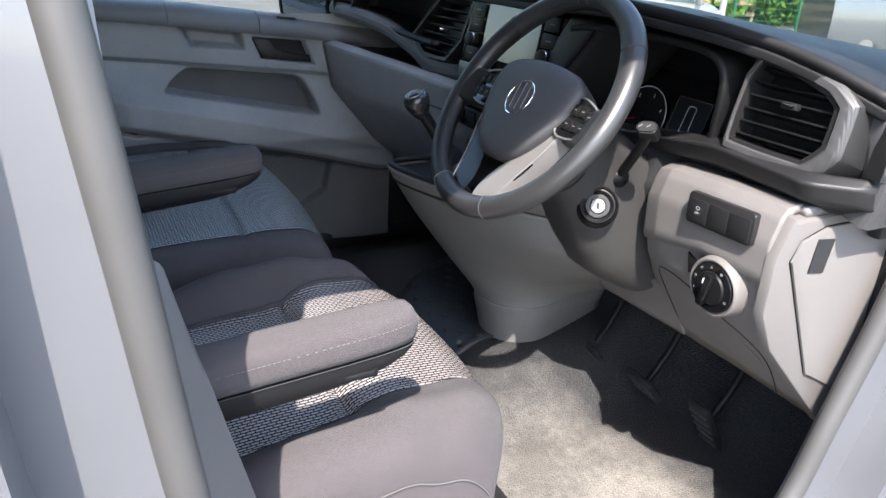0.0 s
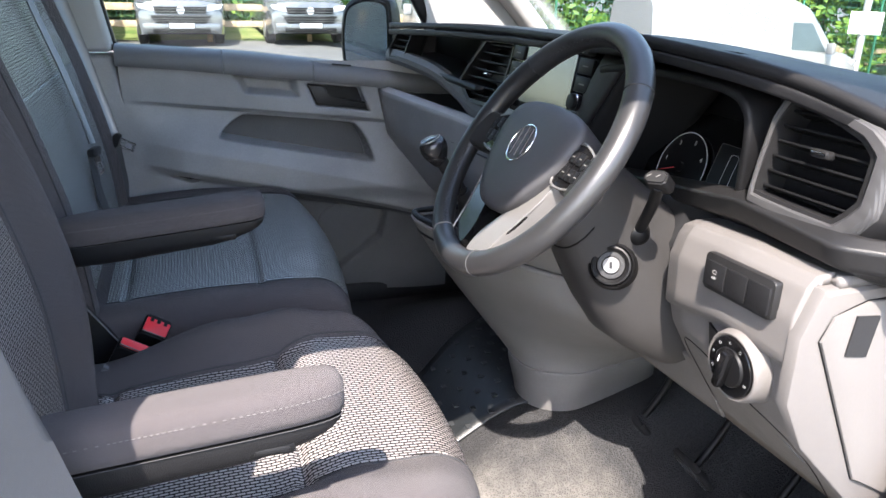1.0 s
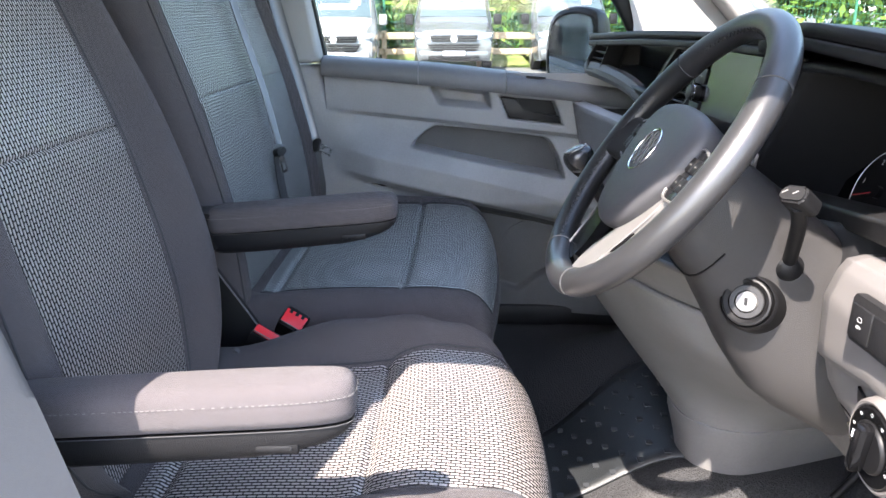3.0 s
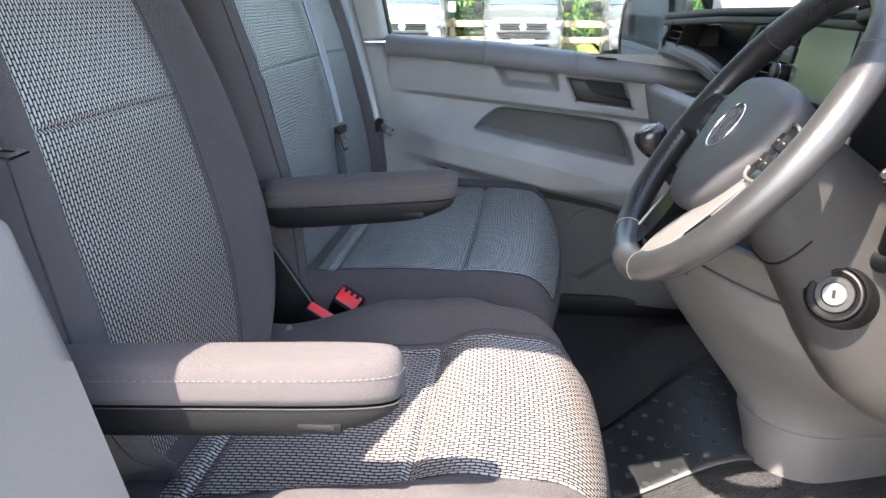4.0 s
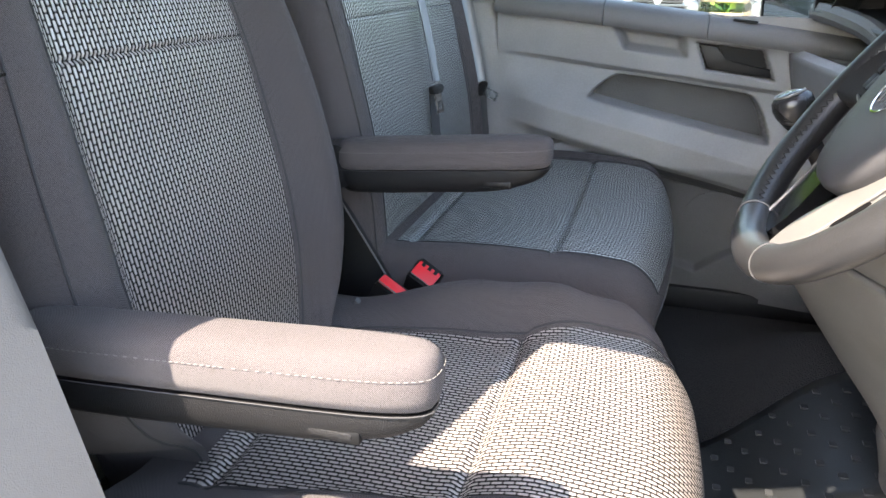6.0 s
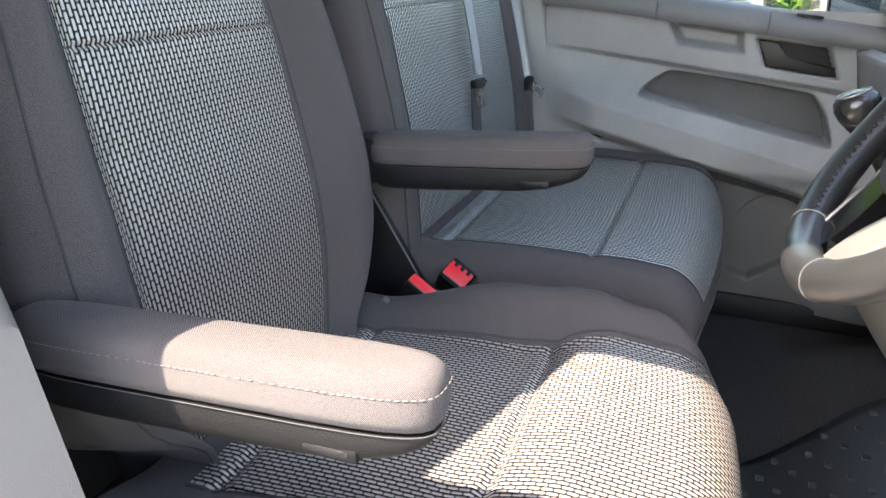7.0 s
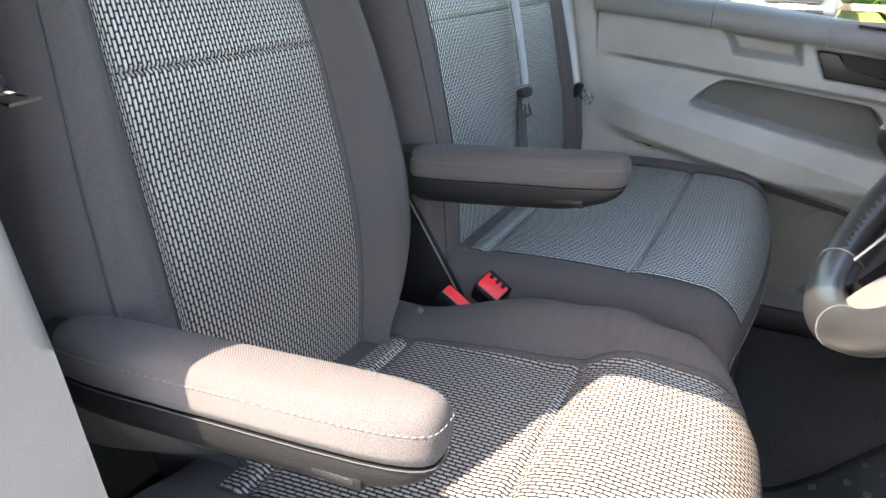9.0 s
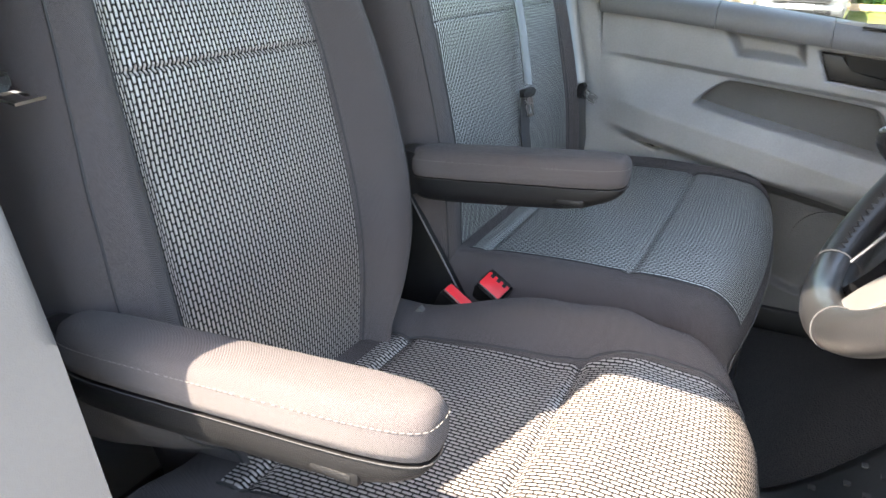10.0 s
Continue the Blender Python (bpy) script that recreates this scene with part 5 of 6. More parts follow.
body = skin("body", LEVELS, M["grey"], console, "smooth grey moulded console body")
foot = skin("foot", FOOT, M["grey"], console, "grey skirt round the console foot")
tube("foot_joint", [Vector((0.868, 1.1485, 0.862)), Vector((0.871, 1.1505, 0.845)), Vector((0.879, 1.1665, 0.787)), Vector((0.880, 1.183, 0.70))], 0.0014, M["black"], foot, n=5)
skin("upper_cover", [(1.152, [(0.580, 1.14), (0.603, 1.08), (0.645, 0.99), (0.705, 0.90)]), (1.185, [(0.572, 1.11), (0.590, 1.06), (0.622, 0.985), (0.675, 0.90)]), (1.215, [(0.572, 1.08), (0.583, 1.04), (0.604, 0.98), (0.648, 0.90)])], M["grey"], console, "grey cover under the column")
brim = [p for p in smooth_line([(x, y, 1.162) for x, y in LEVELS[0][1]], 8) if p.y > 1.10]
tube("tray_rim", brim, 0.0055, M["dark"], console, "dark rim of the gear tray", 8)
loft("tray_floor", [[Vector((p.x + 0.004, p.y - 0.002, z)) for p in brim] + [Vector((0.80, 1.10, z)), Vector((0.80, 1.29, z))] for z in (1.130, 1.152)], M["dark"], console, "black gear tray")
gear = smooth_line([(0.640, 1.165, 1.16), (0.61, 1.17, 1.20), (0.575, 1.173, 1.255), (0.548, 1.175, 1.295)], 6)
boot = tube("gear_boot", gear[:10], 0.045, M["rubber"], console, "folded black gaiter", 16, scale=lambda t: 1.0 - 0.72 * t + 0.05 * math.sin(t * 20))
tube("gear_stick", gear, 0.011, M["dark"], console, n=14)
KN = pose(0.546, 1.175, 1.298, 0, -24, 0)
knob_rings = [[KN @ Vector((r * math.cos(a), r * math.sin(a) * 0.92, h)) for a in np.linspace(0, 2 * math.pi, 29)[:-1]] for h, r in ((-0.022, 0.010), (-0.012, 0.016), (0.0, 0.0215), (0.010, 0.0235), (0.018, 0.022), (0.0235, 0.017), (0.0255, 0.010), (0.026, 0.002))]
knob = loft("gear_knob", knob_rings, M["gear_leather"], console, "glossy black gear knob with a silver cap ring", True, 60)
tube("cap_ring", [KN @ Vector((0.0165 * math.cos(a), 0.0152 * math.sin(a), 0.0242)) for a in np.linspace(0, 2 * math.pi, 29)[:-1]], 0.0012, M["silver"], knob, n=6, loop=True)
tube("knob_collar", [Vector((0.546 + 0.014 * math.cos(a), 1.175 + 0.014 * math.sin(a), 1.288)) for a in np.linspace(0, 2 * math.pi, 25)[:-1]], 0.003, M["dark_grey"], console, n=6, loop=True)


# ---- steering column and wheel ----
TH = radians(36.4)
WN, WU, WR = Vector((-math.cos(TH), 0, math.sin(TH))), Vector((math.sin(TH), 0, math.cos(TH))), Vector((0, -1, 0))
W = frame_of((0.590, 0.901, 1.364), WR, WU)

column = thing("steering_column", "dark grey steering column shroud with ignition lock and stalk", "steering column", at=(0.7, 0.9, 1.2))


def column_ring(c, w, up, down, sink=0.0):
    out = []
    for i in range(28):
        a = 2 * math.pi * i / 28
        x = math.copysign(abs(math.cos(a)) ** 0.6, math.cos(a)) * w
        y = math.copysign(abs(math.sin(a)) ** 0.6, math.sin(a)) * (up if math.sin(a) > 0 else down)
        out.append(W @ Vector((x, y - sink, c)))
    return out


loft("shroud", [column_ring(c, w, u, d, s) for c, w, u, d, s in ((-0.045, 0.062, 0.045, 0.060, 0.0), (-0.050, 0.074, 0.050, 0.070, 0.0), (-0.085, 0.076, 0.055, 0.078, 0.003), (-0.13, 0.072, 0.058, 0.088, 0.006), (-0.17, 0.070, 0.060, 0.104, 0.008), (-0.21, 0.074, 0.06, 0.122, 0.01), (-0.26, 0.084, 0.06, 0.140, 0.01), (-0.30, 0.092, 0.06, 0.140, 0.01), (-0.36, 0.10, 0.06, 0.130, 0.01))], M["column"], column, "dark grey moulded shroud", True, 60)
tube("shroud_joint", [p + (p - W @ Vector((0, 0, -0.1))).normalized() * 0.0006 for p in column_ring(-0.105, 0.0742, 0.0565, 0.0825, 0.0044)][14:28], 0.0012, M["black"], column, n=5)
KEY = frame_of((0.684, 0.829, 1.215), (0.80, -0.55, 0.10), (0.25, 0.25, 0.93)) @ pose(0, 0, 0.007)
turned("lock_boss", [(0.034, -0.036), (0.0315, -0.008), (0.0300, -0.002), (0.0280, 0.0), (0.026, -0.004)], KEY, M["black"], column)
lock = turned("ignition_lock", [(0.026, -0.012), (0.0265, 0.002), (0.0255, 0.004), (0.0235, 0.0045), (0.0195, 0.0015), (0.019, -0.004)], KEY, M["black"], column, "black ringed ignition lock")
turned("lock_ring", [(0.0185, -0.004), (0.0185, 0.0025), (0.0175, 0.0035), (0.0125, 0.0035), (0.0122, 0.0)], KEY, M["dark_grey"], lock)
turned("lock_barrel", [(0.0122, -0.002), (0.0112, 0.0042), (0.0104, 0.005), (0.001, 0.0052)], KEY, M["lock_face"], lock, "pale metal key barrel")
box("key_slot", (0, 0, 0.0055), (0.0034, 0.0085, 0.0006), M["black"], lock, bevel=0, m=KEY)
st = smooth_line([(0.724, 0.838, 1.256), (0.716, 0.815, 1.278), (0.702, 0.778, 1.318), (0.686, 0.750, 1.345)], 5)
stalk = tube("indicator_stalk", st, 0.0075, M["black"], column, "black indicator and lamp stalk", 12)
kb = bmesh.new()
bmesh.ops.create_uvsphere(kb, u_segments=20, v_segments=12, radius=0.019)
kb.transform(Matrix.Translation((0.724, 0.842, 1.254)))
part("stalk_root", kb, M["black"], stalk)
SK = frame_of((0.684, 0.749, 1.352), (0.55, -0.82, 0.1), (0.5, 0.3, 0.8))
prism("stalk_end", rounded(0.028, 0.018, 0.006), 0.026, SK @ pose(0, 0, -0.018), M["black"], stalk, "", 0.004)
prism("stalk_cap", rounded(0.023, 0.013, 0.005), 0.002, SK @ pose(0, 0, 0.008), M["dark_grey"], stalk)
for k in (-0.008, 0.003):
    box("stalk_mark", (k, 0.001, 0.0105), (0.006, 0.0012, 0.0005), M["stitch"], stalk, "", 0, (0, 0, 35), SK)

wheel = thing("steering_wheel", "black leather three-spoke steering wheel with satin silver trim", "steering wheel", at=tuple(W.translation))
R = 0.1745


def rim_ring(a):
    """One section of the rim, a little flattened at the foot, fatter at the thumbs."""
    thumb = math.exp(-((abs((math.degrees(a) + 90) % 360 - 180) - 55) / 22) ** 2)
    r = 0.0160 + 0.0012 * thumb
    c = Vector((math.cos(a), math.sin(a), 0))
    p = c * R
    out = []
    for i in range(20):
        t = 2 * math.pi * i / 20
        out.append(W @ (p + c * (r * 1.02 * math.cos(t)) + Vector((0, 0, r * 0.98 * math.sin(t)))))
    return out


for i, (a0, a1) in enumerate(((38, 142), (142, 248), (248, 292), (292, 398))):
    mat = M["leather"] if i in (0, 2) else M["leather_perforated"] if i == 1 else M["leather"]
    loft("rim", [rim_ring(radians(a)) for a in np.linspace(a0, a1, 60)], mat, wheel, "black leather rim", True, 60)
for a in (38, 142, 248, 292):
    ring = rim_ring(radians(a))
    c = sum(ring, Vector()) / len(ring)
    tube("rim_stitch", [c + (p - c) * 1.005 for p in ring], 0.0009, M["stitch"] if a == 248 else M["seam"], wheel, n=5, loop=True)

# airbag cover: a domed shield
SHIELD = smooth_line([(-0.100, 0.030, 0), (-0.082, 0.058, 0), (-0.03, 0.068, 0), (0.03, 0.068, 0), (0.082, 0.058, 0), (0.100, 0.030, 0), (0.088, -0.018, 0), (0.060, -0.062, 0), (0.026, -0.088, 0), (-0.026, -0.088, 0), (-0.060, -0.062, 0), (-0.088, -0.018, 0)], 5, True)
cover_rings = [[W @ Vector((p.x * k, -0.006 + p.y * k, c)) for p in SHIELD] for c, k in ((-0.045, 0.90), (-0.010, 0.985), (-0.002, 1.0), (0.004, 0.985), (0.009, 0.93), (0.0125, 0.78), (0.0145, 0.5), (0.015, 0.2))]
bag = loft("airbag_cover", cover_rings, M["bag"], wheel, "dark grey grained airbag cover", True, 50)
emblem = tube("emblem", [W @ Vector((0.027 * math.cos(a), -0.004 + 0.027 * math.sin(a), 0.0155)) for a in np.linspace(0, 2 * math.pi, 49)[:-1]], 0.0013, M["chrome"], bag, "chrome ring badge", 6, True)
for x0, y0, x1, y1 in ((-0.017, 0.017, -0.009, -0.021), (-0.004, 0.021, 0.004, -0.021), (0.009, 0.021, 0.017, -0.017)):
    tube("badge_bar", [W @ Vector((x0, y0 - 0.002, 0.0155)), W @ Vector((x1, y1 - 0.002, 0.0155))], 0.0012, M["chrome"], bag, n=5)
for k in range(4):
    box("moulded_mark", (-0.040 + 0.006 * k, -0.052, 0.0122), (0.004, 0.005, 0.0006), M["bag"], bag, bevel=0, m=W)

# spokes with button pods
for s in (-1, 1):
    arm_line = [W @ Vector((s * x, y, c)) for x, y, c in ((0.070, 0.000, -0.028), (0.11, -0.002, -0.022), (0.145, -0.006, -0.010), (0.168, -0.010, 0.0))]
    sp = loft("spoke", sweep(smooth_line(arm_line, 4), rounded(0.062, 0.024, 0.008), False, WN), M["dark_grey"], wheel, "dark spoke with control pod", True, 50)
    pod_out = smooth_line([(s * x, y, 0) for x, y in ((0.094, 0.028), (0.135, 0.024), (0.152, 0.006), (0.146, -0.020), (0.112, -0.030), (0.088, -0.022))], 4, True)
    pod = prism("button_pod", [(p.x, p.y) for p in (pod_out if s > 0 else pod_out[::-1])], 0.006, W @ pose(0, 0, -0.008), M["gloss_black"], sp, "gloss black button pod with silver rim", 0.002)
    tube("pod_rim", [W @ Vector((p.x, p.y, -0.002)) for p in pod_out], 0.0017, M["silver"], sp, n=6, loop=True)
    for k, (bx, by) in enumerate(((0.106, 0.012), (0.122, 0.012), (0.138, 0.008), (0.106, -0.010), (0.122, -0.010), (0.136, -0.010))):
        box("pod_button", (s * bx, by, -0.001), (0.013, 0.016, 0.004), M["black"], pod, bevel=0.0012, m=W)
        box("pod_mark", (s * bx, by, 0.0013), (0.005, 0.0012, 0.0004), M["stitch"], pod, bevel=0, m=W)
# foot of the hub: two legs that meet the rim, satin silver on one side, gloss black with a bright edge on the other
for s in (1, -1):
    leg = smooth_line([(s * x, y, 0) for x, y in ((0.100, -0.024), (0.091, -0.060), (0.072, -0.108), (0.060, -0.152), (0.036, -0.164), (0.014, -0.160), (0.012, -0.130), (0.030, -0.094), (0.054, -0.062), (0.076, -0.030))], 5, True)
    rows = [[W @ Vector((p.x * k, p.y * 1.0, c + 0.07 * max(0.0, -p.y - 0.09))) for p in leg] for c, k in ((-0.034, 1.0), (-0.012, 1.0), (-0.008, 0.985))]
    low = loft("lower_spoke", rows, M["silver"] if s > 0 else M["gloss_black"], wheel, "broad satin silver lower spoke" if s > 0 else "gloss black lower spoke with a bright edge", True, 40)
    edge = [W @ Vector((s * x, y, -0.0075 + 0.07 * max(0.0, -y - 0.09))) for x, y in ((0.098, -0.026), (0.089, -0.060), (0.070, -0.108), (0.057, -0.150))]
    tube("bright_edge", smooth_line(edge, 5), 0.0016, M["silver"], low, n=6)
    slot = [(0.0835, -0.078), (0.077, -0.094), (0.066, -0.122), (0.0645, -0.1215), (0.075, -0.093), (0.0815, -0.077)]
    rows = [[W @ Vector((s * x, y, c + 0.07 * max(0.0, -y - 0.09))) for x, y in slot] for c in (-0.012, -0.0072)]
    loft("dark_slot", rows, M["gloss_black"], low, "", True, 40)
loft("foot_plate", [[W @ Vector((x, y, c + 0.07 * max(0.0, -y - 0.09))) for x, y in ((-0.05, -0.07), (0.05, -0.07), (0.03, -0.158), (-0.03, -0.158))] for c in (-0.040, -0.028)], M["gloss_black"], wheel)
loft("hub", [column_ring(c, w, u, d) for c, w, u, d in ((-0.045, 0.06, 0.055, 0.065), (-0.03, 0.085, 0.05, 0.07), (-0.012, 0.08, 0.045, 0.06))], M["dark"], wheel)

# lacing along the inner side of the rim
bm = bmesh.new()
for i, a in enumerate(np.linspace(radians(40), radians(246), 150)):
    c = Vector((math.cos(a), math.sin(a), 0))
    t = Vector((-math.sin(a), math.cos(a), 0))
    out = c * (R - 0.0160 * 0.86) + Vector((0, 0, 0.0160 * 0.52))
    way = (t * 1.0 + Vector((0, 0, 0.9 if i % 2 else -0.9)) + c * (0.6 if i % 2 else -0.6)).normalized()
    one = bmesh.ops.create_cube(bm, size=1.0)["verts"]
    bmesh.ops.scale(bm, vec=(0.0062, 0.0011, 0.0011), verts=one)
    bmesh.ops.transform(bm, matrix=W @ Matrix.Translation(out) @ way.to_track_quat("X", "Z").to_matrix().to_4x4(), verts=one)
tagged(part("lacing", bm, M["dark_grey"], wheel, "dark cross-stitched lacing"), kind="stuff")


# ---- outside ----
def ground_z(x, y):
    return lin([(3, 0), (11, -0.85), (22, -1.15), (60, -1.6)], x)


ground = tagged(sheet("ground", lambda u, v: (u, v, ground_z(u, v)), [-300, -60, -20, -6, 0, 3, 5, 7, 9, 11, 15, 22, 40, 60, 300], [-300, -60, -10, 0, 6, 12, 16, 20, 26, 40, 300], M["tarmac"], None, "pale sunlit tarmac of a vehicle yard"), category="ground", kind="structure")
verge = tagged(sheet("verge", lambda u, v: (u, 19.8 + v * 6, ground_z(u, 0) + 0.02 + 0.5 * v + 0.05 * noise.noise(Vector((u, v * 6, 0)))), np.linspace(-14, 40, 70), np.linspace(0, 1, 12), M["grass"], None, "rough sunlit grass bank"), category="grass", kind="structure")


def van(name, x, y, heading, body, high, label, seed):
    """A parked van: body, bonnet, screen, lamps, grille, bumper, wheels, mirrors. It faces its own -y before it is turned."""
    v = thing(name, label, "van", "parked vans")
    L, Wd, H = (5.9, 2.0, high) if high else (4.9, 1.90, 1.95)
    hw = Wd / 2

    def sec(yy, w0, w1, z0, z1, zm):
        """One upright section across the van: sill, waist, roof."""
        return [Vector((s * a, yy, b)) for s, a, b in ((-1, w0 * 0.96, z0), (-1, w0, z0 + 0.25), (-1, w0, zm), (-1, w1 * 1.01, z1 - 0.16), (-1, w1 * 0.92, z1 - 0.04), (-1, w1 * 0.5, z1), (1, w1 * 0.5, z1), (1, w1 * 0.92, z1 - 0.04), (1, w1 * 1.01, z1 - 0.16), (1, w0, zm), (1, w0, z0 + 0.25), (1, w0 * 0.96, z0))]

    k = H - 1.95
    loft("body", [sec(0.02, hw * 0.80, hw * 0.74, 0.30, 0.88, 0.62), sec(0.08, hw * 0.92, hw * 0.84, 0.27, 0.98, 0.70), sec(0.35, hw * 0.99, hw * 0.90, 0.25, 1.08, 0.85), sec(0.80, hw, hw * 0.94, 0.25, 1.17, 0.98), sec(1.20, hw, hw * 0.90, 0.25, 1.52 + 0.4 * k, 1.08), sec(1.65, hw, hw * 0.86, 0.25, 1.86 + 0.8 * k, 1.12), sec(2.1, hw, hw * 0.86, 0.25, H, 1.15), sec(L - 0.1, hw, hw * 0.86, 0.25, H - 0.02, 1.15), sec(L, hw * 0.97, hw * 0.84, 0.28, H - 0.06, 1.15)], body, v, "painted bodywork", True, 35)
    slope = math.atan2(0.66 + 0.75 * k, 0.80)
    scr = frame_of((0, 1.225 - 0.012, 1.50 + 0.38 * k), (1, 0, 0), (0, math.cos(slope), math.sin(slope)))
    prism("windscreen", [(-hw * 0.84, -0.38), (hw * 0.84, -0.38), (hw * 0.76, 0.40 + 0.3 * k), (-hw * 0.76, 0.40 + 0.3 * k)], 0.02, scr, M["van_glass"], v, "dark reflecting windscreen", 0.006)
    prism("price_card", rounded(0.22, 0.16, 0.01), 0.01, scr @ pose(hw * 0.45, 0.12, 0.02), M["white"], v, "pale card behind the screen")
    lean = hw * 0.131 / (H - 1.31)
    for s in (-1, 1):
        prism("headlamp", [(s * x, z) for x, z in ((0.50, 0.74), (0.86, 0.82), (0.90, 0.92), (0.60, 0.90))][:: s], 0.09, frame_of((0, 0.10, 0), (1, 0, 0), (0, 0, 1)), M["lamp"], v, "clear headlamp", 0.01)
        prism("side_glass", [(yy, z) for yy, z in ((1.15, 1.12), (2.15, 1.18), (2.15, 1.72 + 0.2 * k), (1.60, 1.70 + 0.2 * k))][:: s], 0.02, frame_of((hw + lean * 1.15 - 0.012, 0, 0), (0, 1, 0), (-lean, 0, 1)) if s > 0 else frame_of((-(hw + lean * 1.15 - 0.012), 0, 0), (0, -1, 0), (lean, 0, 1)) @ Matrix.Diagonal((-1, 1, 1, 1)), M["van_glass"], v)
        m = box("mirror", (s * (hw + 0.13), 1.12, 1.20), (0.20, 0.12, 0.26), M["black"] if body is not M["van_white"] else body, v, "", 0.04)
        for yy in (0.95, L - 1.05):
            tyre = loft("tyre", [[Vector((s * (hw - 0.02 - q), yy + r * math.cos(a), 0.34 + r * math.sin(a))) for a in np.linspace(0, 2 * math.pi, 29)[:-1]] for q, r in ((0.0, 0.20), (-0.01, 0.30), (0.02, 0.34), (0.20, 0.34), (0.22, 0.28))], M["rubber"], v)
            prism("rim", circle(0.20, 24), 0.02, frame_of((s * (hw - 0.015), yy, 0.34), (0, 1, 0) if s > 0 else (0, -1, 0), (0, 0, 1)), M["silver"], tyre, "steel wheel")
    FR = frame_of((0, 0.02, 0), (1, 0, 0), (0, 0, 1))
    prism("upper_grille", [(-0.52, 0.72), (0.52, 0.72), (0.56, 0.86), (-0.56, 0.86)], 0.05, FR, M["black"], v)
    prism("lower_grille", [(-0.50, 0.50), (0.50, 0.50), (0.62, 0.66), (-0.62, 0.66)], 0.06, FR, M["black"], v)
    for z, w in ((0.76, 0.54), (0.82, 0.55), (0.56, 0.54), (0.61, 0.58), (0.68, 0.66)):
        box("grille_bar", (0, -0.045, z), (2 * w, 0.02, 0.018), M["steel_dark"], v, bevel=0.003)
    prism("badge", circle(0.085, 24), 0.02, FR @ pose(0, 0.79, 0.05), M["steel"], v)
    box("bumper", (0, 0.06, 0.42), (hw * 1.72, 0.22, 0.20), body, v, "", 0.05)
    box("bumper_intake", (0, -0.055, 0.36), (1.2, 0.02, 0.10), M["black"], v, "", 0.01)
    box("plate_bar", (0, -0.062, 0.46), (0.52, 0.012, 0.11), M["steel"], v, "", 0.003)
    v.matrix_basis = pose(x, y, ground_z(x, y) - 0.0, 0, 0, heading)
    return v


van("parked_van", 0.0, 18.0, 2, M["van_grey"], False, "grey metallic parked van facing the yard", 1)
van("parked_van", 2.85, 18.2, 2, M["van_grey"], False, "grey metallic parked van with a red windscreen card", 2)
van("parked_van", -2.75, 17.6, 3, M["van_white"], False, "white parked van facing the yard", 3)
van("parked_van", 6.4, 17.4, 0, M["van_white"], 2.55, "tall white parked van behind the windscreen pillar", 4)
van("parked_van", 15.6, 15.5, 90, M["van_white"], 2.3, "long white high-roofed van seen side on", 5)
van("parked_van", 24.2, 11.7, 62, M["van_grey"], 2.3, "dark grey van parked beyond the fence", 6)

# lamp post
post = thing("lamp_post", "slim grey steel lamp post with a blank sign plate", "lamp post", at=(16.5, 15.5, ground_z(16.5, 0)))
zz = ground_z(16.5, 0)
tube("pole", [Vector((16.5, 15.5, zz + h)) for h in (0, 2, 4, 6)], 0.09, M["steel"], post, n=14)
box("sign_plate", (16.45, 15.40, zz + 1.75), (0.75, 0.03, 0.55), M["white"], post, bevel=0.01, rot=(0, 0, -40))

# timber knee rail behind the row of vans
rail = thing("timber_fence", "low weathered timber post and rail fence", "fence")
for i in range(14):
    x = -9 + 2.4 * i
    z = ground_z(x, 0)
    box("post", (x, 19.5, z + 0.45), (0.12, 0.12, 0.95), M["timber"], rail, bevel=0.01)
for i in range(13):
    x = -9 + 2.4 * i
    z0, z1 = ground_z(x, 0), ground_z(x + 2.4, 0)
    box("rail", (x + 1.2, 19.42, (z0 + z1) / 2 + 0.80), (2.45, 0.06, 0.16), M["timber"], rail, bevel=0.01, rot=(0, math.degrees(math.atan2(z0 - z1, 2.4)), 0))
    box("rail", (x + 1.2, 19.42, (z0 + z1) / 2 + 0.42), (2.45, 0.06, 0.14), M["timber"], rail, bevel=0.01, rot=(0, math.degrees(math.atan2(z0 - z1, 2.4)), 0))

# green weld-mesh fence
mesh_fence = thing("mesh_fence", "green welded mesh security fence", "fence")
for i in range(22):
    x = -12 + 2.5 * i
    y = 21.5 - 0.22 * max(0, x - 8)
    z = ground_z(x, 0)
    box("post", (x, y, z + 1.3), (0.06, 0.06, 2.6), M["green_steel"], mesh_fence, bevel=0.005)
bm = bmesh.new()


def wire(a, b, r):
    a, b = Vector(a), Vector(b)
    way = (b - a).normalized()
    side = way.cross(Vector((0, 1, 0))).normalized() * r
    q = Vector((0, r, 0))
    vs = [bm.verts.new(p) for p in (a + side, a + q, a - side, b + side, b + q, b - side)]
    for i in range(3):
        bm.faces.new((vs[i], vs[(i + 1) % 3], vs[3 + (i + 1) % 3], vs[3 + i]))


